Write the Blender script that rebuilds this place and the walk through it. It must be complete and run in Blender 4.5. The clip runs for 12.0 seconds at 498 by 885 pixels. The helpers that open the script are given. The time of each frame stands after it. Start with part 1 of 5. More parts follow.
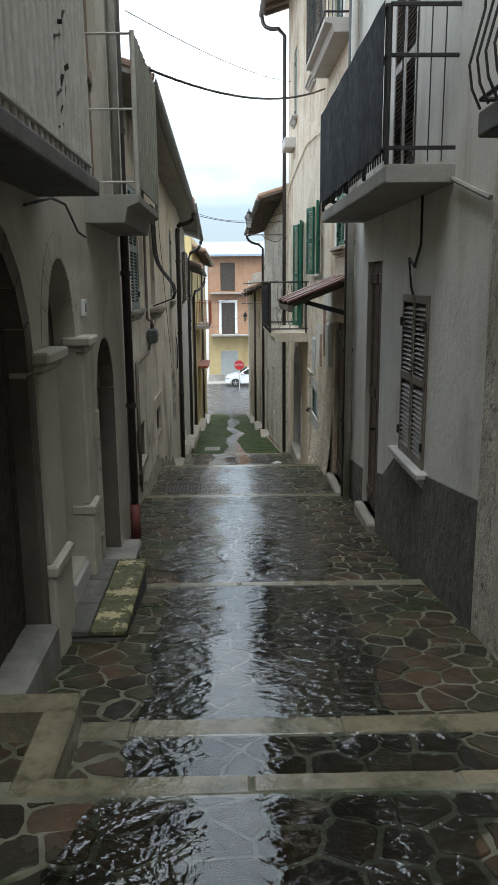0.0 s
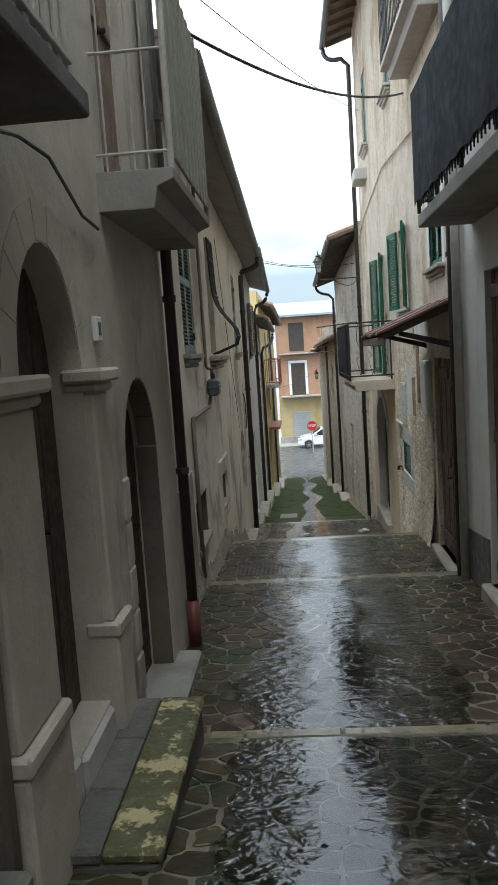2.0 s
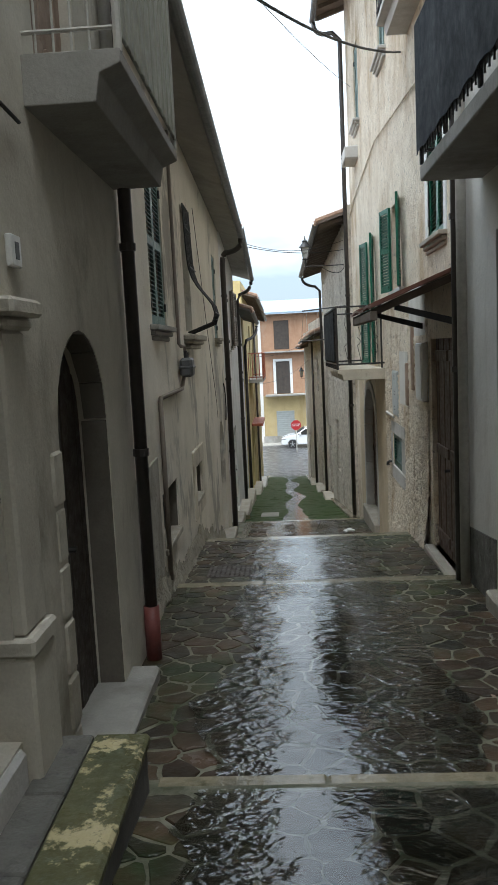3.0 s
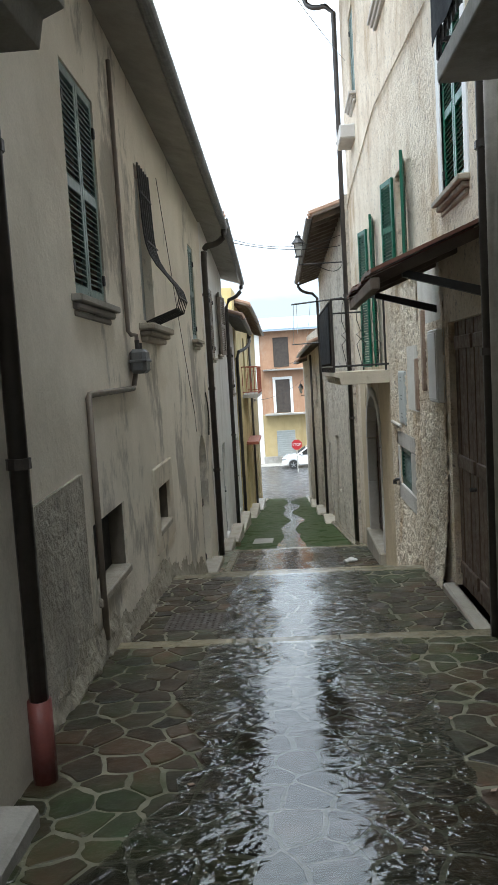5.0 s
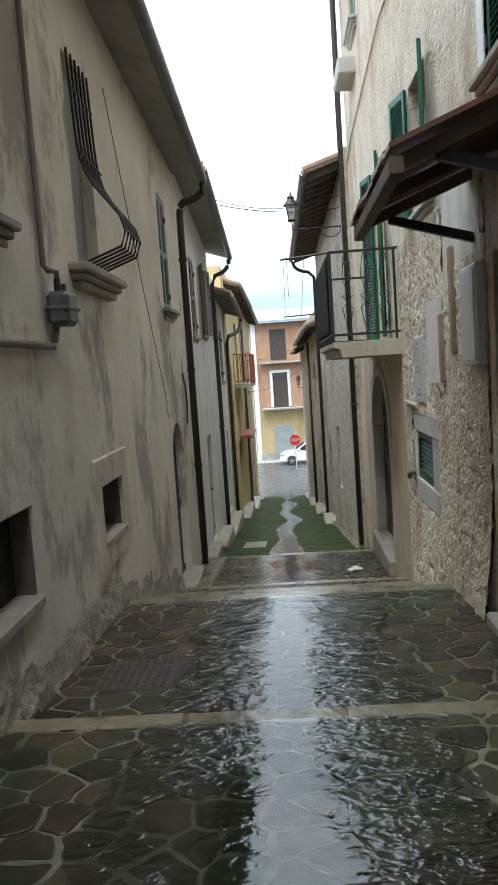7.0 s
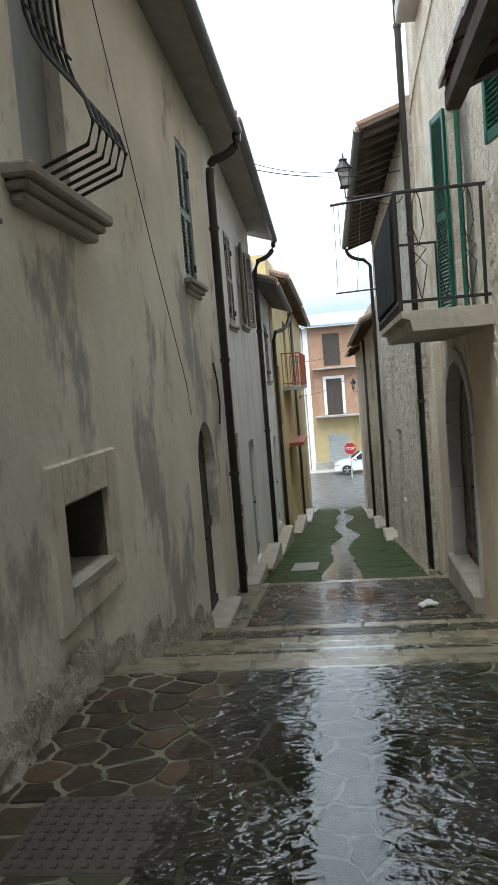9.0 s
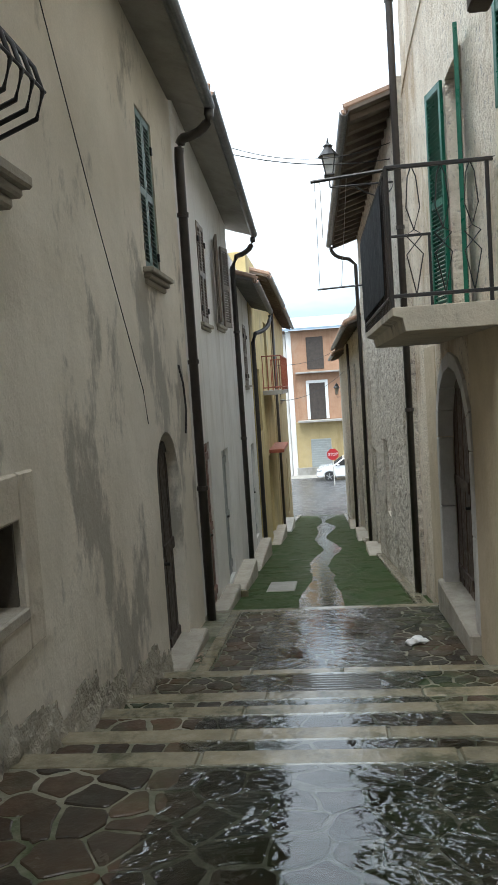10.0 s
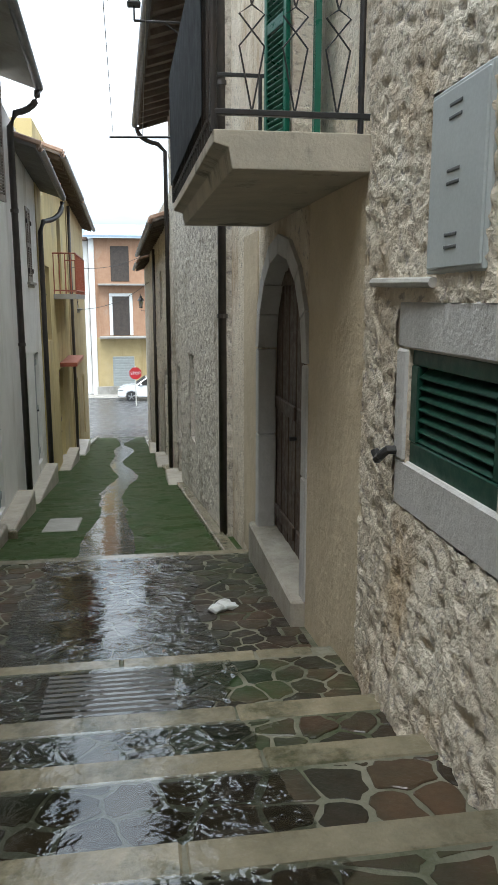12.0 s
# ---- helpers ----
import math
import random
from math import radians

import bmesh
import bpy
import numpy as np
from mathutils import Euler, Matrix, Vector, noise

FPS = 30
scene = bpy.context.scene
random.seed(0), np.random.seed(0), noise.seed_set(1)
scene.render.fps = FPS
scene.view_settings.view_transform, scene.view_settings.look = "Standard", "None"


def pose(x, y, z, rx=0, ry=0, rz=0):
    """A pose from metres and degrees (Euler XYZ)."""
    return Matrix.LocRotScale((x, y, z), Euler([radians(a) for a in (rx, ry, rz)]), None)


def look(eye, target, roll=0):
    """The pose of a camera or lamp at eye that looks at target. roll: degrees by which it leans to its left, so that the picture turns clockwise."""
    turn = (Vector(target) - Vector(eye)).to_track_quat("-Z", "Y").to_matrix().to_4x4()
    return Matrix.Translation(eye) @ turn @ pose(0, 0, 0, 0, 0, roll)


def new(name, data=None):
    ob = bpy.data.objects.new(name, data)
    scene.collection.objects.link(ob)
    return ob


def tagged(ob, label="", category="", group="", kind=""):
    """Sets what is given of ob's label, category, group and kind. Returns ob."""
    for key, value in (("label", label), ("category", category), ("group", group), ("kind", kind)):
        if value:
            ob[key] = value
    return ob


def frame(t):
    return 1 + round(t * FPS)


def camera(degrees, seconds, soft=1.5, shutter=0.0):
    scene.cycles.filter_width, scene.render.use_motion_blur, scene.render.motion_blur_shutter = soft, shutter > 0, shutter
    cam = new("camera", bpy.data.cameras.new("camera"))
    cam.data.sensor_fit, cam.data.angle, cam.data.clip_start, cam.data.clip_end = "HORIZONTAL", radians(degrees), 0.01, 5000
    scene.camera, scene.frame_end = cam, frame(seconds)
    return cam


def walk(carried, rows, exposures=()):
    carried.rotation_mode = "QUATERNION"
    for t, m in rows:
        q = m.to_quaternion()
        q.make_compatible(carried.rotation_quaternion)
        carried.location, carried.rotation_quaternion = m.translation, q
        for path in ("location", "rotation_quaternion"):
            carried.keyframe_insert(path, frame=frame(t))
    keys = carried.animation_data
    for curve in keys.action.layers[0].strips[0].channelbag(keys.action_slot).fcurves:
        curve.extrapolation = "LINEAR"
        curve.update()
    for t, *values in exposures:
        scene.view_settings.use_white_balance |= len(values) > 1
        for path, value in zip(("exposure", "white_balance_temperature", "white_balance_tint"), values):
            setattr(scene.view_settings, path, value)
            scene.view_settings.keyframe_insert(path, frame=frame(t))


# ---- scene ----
cam = camera(36.5, 12.0)
METRES, EYE, TILT, LEAN, TURN = 12.0, 1.5, 0.0, 0.0, -1.2
ROWS = [
    (0.0, 0.0, 0.0, 0.0, -0.1, -11.98, 0.47),
    (0.5, -0.0032, 0.0402, -0.0041, 1.08, -14.38, 1.22),
    (1.0, -0.0034, 0.0823, -0.0102, 3.77, -13.5, 1.83),
    (1.5, -0.0063, 0.1224, -0.024, 4.85, -9.01, 2.67),
    (2.0, -0.0109, 0.168, -0.0293, 4.99, -6.96, 3.79),
    (2.5, -0.0087, 0.2093, -0.0358, 7.85, -7.42, 2.1),
    (3.0, -0.0117, 0.2458, -0.0526, 3.89, -6.95, 2.76),
    (3.5, -0.0059, 0.2821, -0.058, 4.38, -7.27, 2.43),
    (5.5, 0.002, 0.4417, -0.0858, 4.44, -4.75, 3.9),
    (6.0, 0.0027, 0.4832, -0.0901, 7.74, -4.56, 3.78),
    (6.5, 0.005, 0.5224, -0.0961, 3.86, -5.15, 3.92),
    (8.5, 0.0069, 0.6872, -0.1289, 6.38, -5.68, 4.4),
    (9.0, 0.0028, 0.729, -0.1289, 8.12, -4.37, 4.64),
    (9.5, 0.0034, 0.7721, -0.1291, 10.26, -4.78, 3.49),
    (10.0, 0.0037, 0.8146, -0.1274, 6.91, -4.25, 3.81),
    (10.5, 0.0098, 0.8573, -0.1279, 3.67, -5.44, 2.95),
    (11.0, 0.0086, 0.8937, -0.1442, -1.67, -6.83, 2.12),
    (11.5, 0.0085, 0.9373, -0.1509, -5.84, -9.12, 1.75),
    (12.0, 0.0104, 0.9776, -0.1515, -7.51, -10.69, -0.01),
]
walk(cam, [(t, pose(0, 0, EYE, TILT, LEAN, TURN) @ pose(METRES * x, METRES * y, METRES * z, 90 + pitch, roll, yaw)) for t, x, y, z, yaw, pitch, roll in ROWS],
     exposures=((0.0, 1.58, 6180, 6), (0.5, 1.66, 6180, 6), (2.0, 1.54, 6180, 6), (2.5, 1.76, 6180, 6), (3.0, 1.6, 6180, 6), (3.5, 1.68, 6180, 6), (6.0, 1.96, 6180, 6), (6.5, 1.8, 6180, 6), (9.0, 1.7, 6180, 6), (9.5, 1.86, 6180, 6), (10.0, 1.76, 6180, 6), (11.5, 1.76, 6180, 6), (12.0, 1.84, 6180, 6)))

# ---- sky and sun: a bright overcast day after rain ----
world = bpy.data.worlds.new("world")
scene.world = world
world.use_nodes = True
wn, wl = world.node_tree.nodes, world.node_tree.links
wn.clear()
sky = wn.new("ShaderNodeTexSky")
sky.sky_type = "NISHITA"
sky.sun_disc = False
sky.sun_elevation, sky.sun_rotation = radians(55), radians(200)
sky_co = wn.new("ShaderNodeTexCoord")
sky_map = wn.new("ShaderNodeMapping")
sky_map.inputs["Scale"].default_value = (1.0, 1.0, 3.0)
wl.new(sky_co.outputs["Generated"], sky_map.inputs[0])
sky_noise = wn.new("ShaderNodeTexNoise")
sky_noise.inputs["Scale"].default_value = 2.2
sky_noise.inputs["Detail"].default_value = 5
wl.new(sky_map.outputs[0], sky_noise.inputs["Vector"])
sky_ramp = wn.new("ShaderNodeValToRGB")
sky_ramp.color_ramp.elements[0].position, sky_ramp.color_ramp.elements[0].color = 0.42, (4.2, 4.9, 5.7, 1)
sky_ramp.color_ramp.elements[1].position, sky_ramp.color_ramp.elements[1].color = 0.70, (13.6, 13.8, 14.0, 1)
wl.new(sky_noise.outputs["Fac"], sky_ramp.inputs[0])
sky_sep = wn.new("ShaderNodeSeparateXYZ")
wl.new(sky_co.outputs["Generated"], sky_sep.inputs[0])
sky_rise = wn.new("ShaderNodeMapRange")
sky_rise.inputs["From Min"].default_value, sky_rise.inputs["From Max"].default_value = 0.0, 0.9
sky_rise.inputs["To Min"].default_value, sky_rise.inputs["To Max"].default_value = 0.40, 1.35
wl.new(sky_sep.outputs["Z"], sky_rise.inputs["Value"])
sky_dim = wn.new("ShaderNodeVectorMath")
sky_dim.operation = "SCALE"
wl.new(sky_ramp.outputs[0], sky_dim.inputs[0])
wl.new(sky_rise.outputs["Result"], sky_dim.inputs["Scale"])
sky_mix = wn.new("ShaderNodeMix")
sky_mix.data_type = "RGBA"
sky_mix.inputs["Factor"].default_value = 0.85
wl.new(sky.outputs[0], sky_mix.inputs["A"])
wl.new(sky_dim.outputs[0], sky_mix.inputs["B"])
sky_bg = wn.new("ShaderNodeBackground")
sky_bg.inputs["Strength"].default_value = 0.10
wl.new(sky_mix.outputs["Result"], sky_bg.inputs[0])
sky_out = wn.new("ShaderNodeOutputWorld")
wl.new(sky_bg.outputs[0], sky_out.inputs[0])

sun_data = bpy.data.lights.new("sun", "SUN")
sun_data.energy, sun_data.angle, sun_data.color = 1.2, radians(45), (1.0, 0.985, 0.96)
sun = new("sun", sun_data)
sun.matrix_world = look((0, 0, 30), (0.5, 13.0, 0))


# ---- materials ----
def surf(name, c1, c2, c3=None, s=2.0, fine=70.0, rough=(0.75, 0.95), bump=0.25, dist=0.006, metal=0.0,
         streak=False, lumps=0.0, lump_scale=14.0, stain=0.55, stain_scale=0.7, vary=0.0, coat=0.0, spec=0.5, wet=0.0, pit_shade=0.0, film=(0.0, 0.06), edge=0.16, cover=1.0):
    """A worn surface: two colours in patches, stains of a third, grain and relief."""
    m = bpy.data.materials.new(name)
    m.use_nodes = True
    n, l = m.node_tree.nodes, m.node_tree.links
    p = n["Principled BSDF"]
    co = n.new("ShaderNodeTexCoord")

    def tex(scale, detail=6.0, ratio=0.6, stretch=None, shift=0.0):
        mp = n.new("ShaderNodeMapping")
        mp.inputs["Location"].default_value = (shift, shift * 0.7, shift * 1.3)
        if stretch:
            mp.inputs["Scale"].default_value = stretch
        l.new(co.outputs["Object"], mp.inputs[0])
        t = n.new("ShaderNodeTexNoise")
        t.inputs["Scale"].default_value, t.inputs["Detail"].default_value, t.inputs["Roughness"].default_value = scale, detail, ratio
        l.new(mp.outputs[0], t.inputs["Vector"])
        return t.outputs["Fac"]

    def ramp(value, a, b):
        r = n.new("ShaderNodeMapRange")
        r.inputs["From Min"].default_value, r.inputs["From Max"].default_value = a, b
        l.new(value, r.inputs["Value"])
        return r.outputs["Result"]

    def mix(fac, a, b, mode="MIX"):
        x = n.new("ShaderNodeMix")
        x.data_type, x.blend_type = "RGBA", mode
        if isinstance(fac, float):
            x.inputs["Factor"].default_value = fac
        else:
            l.new(fac, x.inputs["Factor"])
        for key, v in (("A", a), ("B", b)):
            if isinstance(v, tuple):
                x.inputs[key].default_value = (*v, 1)
            else:
                l.new(v, x.inputs[key])
        return x.outputs["Result"]

    col = mix(ramp(tex(s), 0.35, 0.65), c1, c2)
    if c3:
        col = mix(ramp(tex(stain_scale, 8.0, 0.68, (1, 1, 0.55), 3.1), stain, stain + edge), col, c3)
    if streak:
        dark = mix(ramp(tex(2.6, 5.0, 0.6, (1, 1, 0.12), 7.7), 0.52, 0.72), (1.0, 1.0, 1.0), (0.66, 0.62, 0.56))
        col = mix(0.75, col, dark, "MULTIPLY")
    grain = tex(fine, 4.0)
    col = mix(0.5, col, mix(ramp(grain, 0.3, 0.7), (0.78, 0.78, 0.78), (1.0, 1.0, 1.0)), "MULTIPLY")
    if vary:
        info = n.new("ShaderNodeObjectInfo")
        geo = n.new("ShaderNodeNewGeometry")
        add = n.new("ShaderNodeMath")
        add.operation = "ADD"
        l.new(info.outputs["Random"], add.inputs[0])
        l.new(geo.outputs["Random Per Island"], add.inputs[1])
        fr = n.new("ShaderNodeMath")
        fr.operation = "FRACT"
        l.new(add.outputs[0], fr.inputs[0])
        cr = n.new("ShaderNodeValToRGB")
        cr.color_ramp.elements[0].color = (1 - vary, 1 - vary, 1 - vary, 1)
        cr.color_ramp.elements[1].color = (1 + vary, 1 + 0.8 * vary, 1 + 0.5 * vary, 1)
        l.new(fr.outputs[0], cr.inputs[0])
        col = mix(1.0, col, cr.outputs[0], "MULTIPLY")
    # same noise as the lumps: shade of the hollows multiplied into the colour
    if pit_shade:
        hole = mix(ramp(tex(lump_scale, 5.0, 0.62, None, 9.0), 0.33, 0.43), (1 - pit_shade, 1 - pit_shade, 1 - pit_shade * 0.9), (1.0, 1.0, 1.0))
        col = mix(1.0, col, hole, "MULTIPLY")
    l.new(col, p.inputs["Base Color"])
    rr = n.new("ShaderNodeMapRange")
    rr.inputs["To Min"].default_value, rr.inputs["To Max"].default_value = rough
    rr.inputs["From Min"].default_value, rr.inputs["From Max"].default_value = 0.35, 0.65
    l.new(tex(s * 3.1, 4.0, 0.6, None, 5.0), rr.inputs["Value"])
    l.new(rr.outputs["Result"], p.inputs["Roughness"])
    p.inputs["Metallic"].default_value = metal
    p.inputs["Specular IOR Level"].default_value = spec
    if coat:
        p.inputs["Coat Weight"].default_value, p.inputs["Coat Roughness"].default_value = coat, 0.05
    b = n.new("ShaderNodeBump")
    b.inputs["Strength"].default_value, b.inputs["Distance"].default_value = bump, dist
    l.new(grain, b.inputs["Height"])
    last = b
    if lumps:
        b2 = n.new("ShaderNodeBump")
        b2.inputs["Strength"].default_value, b2.inputs["Distance"].default_value = 1.0, lumps
        l.new(tex(lump_scale, 5.0, 0.62, None, 9.0), b2.inputs["Height"])
        l.new(b.outputs[0], b2.inputs["Normal"])
        last = b2
    l.new(last.outputs[0], p.inputs["Normal"])
    if wet:
        p.inputs["Coat Weight"].default_value, p.inputs["Coat IOR"].default_value = cover, 1.5
        cr_ = n.new("ShaderNodeMapRange")
        cr_.inputs["From Min"].default_value, cr_.inputs["From Max"].default_value = 0.35, 0.7
        cr_.inputs["To Min"].default_value, cr_.inputs["To Max"].default_value = film
        l.new(tex(2.2, 5.0, 0.6, None, 1.7), cr_.inputs["Value"])
        l.new(cr_.outputs["Result"], p.inputs["Coat Roughness"])
        w1 = n.new("ShaderNodeBump")
        w1.inputs["Strength"].default_value, w1.inputs["Distance"].default_value = 1.0, wet
        l.new(tex(20.0, 4.0, 0.6, None, 2.2), w1.inputs["Height"])
        w2 = n.new("ShaderNodeBump")
        w2.inputs["Strength"].default_value, w2.inputs["Distance"].default_value = 1.0, wet * 2.5
        l.new(tex(4.0, 2.0, 0.5, None, 4.4), w2.inputs["Height"])
        l.new(w1.outputs[0], w2.inputs["Normal"])
        l.new(w2.outputs[0], p.inputs["Coat Normal"])
    return m


M_PORTAL = surf("worn_grey_plaster", (0.49, 0.45, 0.37), (0.60, 0.56, 0.47), (0.27, 0.24, 0.185), lumps=0.016, lump_scale=5, stain=0.55, stain_scale=0.8, edge=0.14)
# dark version of the wall plaster, with the shade of recesses put into it
M_REVEAL = surf("shaded_reveal_plaster", (0.12, 0.105, 0.085), (0.17, 0.15, 0.12), (0.08, 0.07, 0.055), lumps=0.016, lump_scale=9)
M_BEIGE = surf("stained_beige_plaster", (0.86, 0.80, 0.695), (0.72, 0.665, 0.56), (0.43, 0.40, 0.34), s=1.1, lumps=0.016, lump_scale=4, stain=0.53, stain_scale=0.9, edge=0.06)
M_BEIGEF = surf("patched_beige_plaster", (0.70, 0.635, 0.52), (0.58, 0.52, 0.42), (0.40, 0.36, 0.29), s=3.0, lumps=0.02, lump_scale=9, stain=0.56, stain_scale=2.0, edge=0.08)
M_WHITE = surf("off_white_plaster", (0.80, 0.785, 0.75), (0.72, 0.705, 0.67), (0.50, 0.48, 0.44), streak=True, lumps=0.01, stain=0.6)
M_GREY = surf("pale_grey_plaster", (0.72, 0.695, 0.64), (0.64, 0.615, 0.56), (0.40, 0.39, 0.35), streak=True, lumps=0.008, stain=0.6)
M_CREAM = surf("rough_cream_roughcast", (0.80, 0.715, 0.58), (0.68, 0.585, 0.455), (0.52, 0.40, 0.26), s=3.0, fine=38, lumps=0.04, lump_scale=17, bump=0.6, dist=0.012, stain=0.50, pit_shade=0.42, stain_scale=1.2, edge=0.14)
M_TUFF = surf("smooth_ochre_plaster", (0.66, 0.55, 0.385), (0.56, 0.46, 0.315), (0.42, 0.345, 0.235), lumps=0.02, lump_scale=9)
M_RUBBLE = surf("grey_rubble_masonry", (0.66, 0.605, 0.51), (0.46, 0.41, 0.34), (0.31, 0.265, 0.20), s=7.0, fine=30, lumps=0.05, lump_scale=11, bump=0.7, dist=0.015, pit_shade=0.5, stain=0.52)
M_YELLOW = surf("ochre_yellow_paint", (0.62, 0.50, 0.24), (0.54, 0.43, 0.20), (0.42, 0.34, 0.20), streak=True)
M_ORANGE = surf("faded_orange_paint", (0.42, 0.25, 0.155), (0.36, 0.205, 0.125), (0.42, 0.31, 0.225), streak=True)
M_PALEYEL = surf("pale_yellow_paint", (0.46, 0.355, 0.18), (0.40, 0.31, 0.15), (0.42, 0.34, 0.2), streak=True)
M_DADO = surf("dark_cement_render", (0.11, 0.108, 0.092), (0.155, 0.148, 0.128), (0.075, 0.078, 0.06), lumps=0.03, lump_scale=10, rough=(0.5, 0.9), pit_shade=0.3)
M_STONE = surf("weathered_limestone", (0.42, 0.39, 0.33), (0.33, 0.30, 0.25), (0.20, 0.18, 0.14), s=4, lumps=0.012, lump_scale=16, vary=0.12)
M_FRAME = surf("pale_travertine", (0.60, 0.58, 0.55), (0.52, 0.50, 0.47), (0.40, 0.38, 0.34), s=6, lumps=0.008, lump_scale=25)
M_KERB = surf("wet_travertine_kerb", (0.25, 0.22, 0.15), (0.16, 0.14, 0.09), (0.07, 0.07, 0.035), s=6, rough=(0.5, 0.8), lumps=0.012, lump_scale=18, vary=0.2, wet=0.004, stain=0.52, stain_scale=3.0, edge=0.12, spec=0.25, cover=0.85, film=(0.03, 0.2))
M_SLATE = surf("wet_slate_paving", (0.030, 0.032, 0.022), (0.070, 0.043, 0.026), (0.028, 0.048, 0.018), s=1.6, fine=50, rough=(0.45, 0.8), lumps=0.012, lump_scale=9, bump=0.3, dist=0.005, vary=0.5, stain=0.5, wet=0.006, spec=0.15, cover=0.45, film=(0.08, 0.3))
M_MORTAR = surf("wet_mortar", (0.23, 0.215, 0.16), (0.11, 0.11, 0.075), (0.04, 0.058, 0.022), s=3, rough=(0.6, 0.9), lumps=0.014, lump_scale=14, stain=0.50, stain_scale=1.6, wet=0.006, spec=0.15, cover=0.15, film=(0.15, 0.4))
M_MOSS = surf("mossy_wet_concrete", (0.026, 0.056, 0.010), (0.055, 0.068, 0.026), (0.12, 0.12, 0.10), s=3.0, fine=40, rough=(0.7, 0.95), lumps=0.03, lump_scale=7, stain=0.58, stain_scale=0.9, edge=0.1, wet=0.006, film=(0.2, 0.5), cover=0.12, spec=0.1)
M_CONC = surf("damp_concrete", (0.36, 0.34, 0.31), (0.28, 0.27, 0.24), (0.17, 0.16, 0.14), s=3, lumps=0.006, lump_scale=20)
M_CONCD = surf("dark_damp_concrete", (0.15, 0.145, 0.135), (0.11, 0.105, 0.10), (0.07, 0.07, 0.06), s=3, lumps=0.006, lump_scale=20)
M_ASPH = surf("wet_asphalt", (0.085, 0.085, 0.085), (0.06, 0.06, 0.062), (0.12, 0.12, 0.115), fine=120, rough=(0.5, 0.8), bump=0.5, wet=0.004, film=(0.15, 0.4), cover=0.5, spec=0.2)
M_BLACKWOOD = surf("old_black_brown_wood", (0.045, 0.035, 0.028), (0.065, 0.05, 0.04), (0.03, 0.025, 0.02), s=5, lumps=0.006, lump_scale=25, rough=(0.5, 0.8))
M_BROWNWOOD = surf("dark_brown_wood", (0.085, 0.055, 0.040), (0.12, 0.08, 0.055), (0.05, 0.035, 0.028), s=5, rough=(0.45, 0.75))
M_OLDWOOD = surf("peeling_reddish_wood", (0.26, 0.18, 0.13), (0.36, 0.27, 0.21), (0.16, 0.10, 0.07), s=6, lumps=0.008, lump_scale=20)
M_RAFTER = surf("weathered_roof_timber", (0.13, 0.10, 0.078), (0.18, 0.145, 0.115), (0.08, 0.065, 0.05), s=4)
M_GREEN = surf("dark_green_gloss_paint", (0.010, 0.105, 0.062), (0.014, 0.13, 0.078), (0.02, 0.085, 0.055), s=6, rough=(0.25, 0.45), bump=0.1)
M_BOTTLE = surf("bottle_green_paint", (0.008, 0.050, 0.032), (0.012, 0.062, 0.040), (0.016, 0.045, 0.032), s=6, rough=(0.3, 0.5), bump=0.1)
M_TEAL = surf("grey_green_shutter_paint", (0.15, 0.23, 0.21), (0.18, 0.265, 0.245), (0.11, 0.17, 0.155), s=6, rough=(0.35, 0.55), bump=0.1)
M_BROWNSH = surf("taupe_shutter_paint", (0.20, 0.165, 0.135), (0.25, 0.21, 0.17), (0.13, 0.11, 0.09), s=6, rough=(0.4, 0.6), bump=0.1)
M_IRON = surf("black_painted_iron", (0.022, 0.022, 0.024), (0.035, 0.032, 0.030), (0.06, 0.04, 0.03), s=12, rough=(0.35, 0.6), bump=0.15)
M_GREYIRON = surf("weathered_grey_iron", (0.55, 0.53, 0.48), (0.44, 0.42, 0.38), (0.20, 0.17, 0.13), s=10, rough=(0.4, 0.65), bump=0.15)
M_TARP = surf("black_plastic_screen", (0.010, 0.012, 0.015), (0.015, 0.018, 0.022), (0.022, 0.026, 0.030), s=3, rough=(0.7, 0.9), spec=0.15)
M_PIPE = surf("dark_brown_downpipe", (0.040, 0.034, 0.030), (0.060, 0.050, 0.044), (0.03, 0.028, 0.026), s=8, rough=(0.3, 0.5), bump=0.1)
M_REDPIPE = surf("faded_red_pipe_shoe", (0.20, 0.055, 0.045), (0.15, 0.045, 0.04), (0.08, 0.04, 0.035), s=9, rough=(0.4, 0.7))
M_GUTTER = surf("grey_zinc_gutter", (0.16, 0.165, 0.17), (0.12, 0.125, 0.13), (0.08, 0.08, 0.08), s=8, rough=(0.35, 0.55), metal=0.3)
M_TILE = surf("weathered_terracotta", (0.26, 0.16, 0.11), (0.33, 0.23, 0.17), (0.16, 0.13, 0.11), s=8, vary=0.25)
M_REDMET = surf("red_brown_sheet_metal", (0.20, 0.085, 0.06), (0.15, 0.07, 0.05), (0.09, 0.06, 0.05), s=5, rough=(0.3, 0.5))
M_BOX = surf("grey_meter_box_plastic", (0.50, 0.53, 0.52), (0.46, 0.49, 0.48), (0.40, 0.42, 0.41), s=3, rough=(0.4, 0.55), bump=0.05)
M_WHITEP = surf("white_paint", (0.80, 0.80, 0.78), (0.74, 0.74, 0.72), (0.62, 0.61, 0.58), rough=(0.4, 0.6))
M_CAR = surf("white_car_paint", (0.80, 0.81, 0.82), (0.78, 0.79, 0.80), s=1, rough=(0.15, 0.22), bump=0.0, coat=0.8)
M_RUBBER = surf("black_rubber", (0.02, 0.02, 0.02), (0.03, 0.03, 0.03), s=10, rough=(0.6, 0.8))
M_ALLOY = surf("silver_alloy", (0.55, 0.56, 0.57), (0.5, 0.5, 0.51), s=10, rough=(0.25, 0.4), metal=0.9)
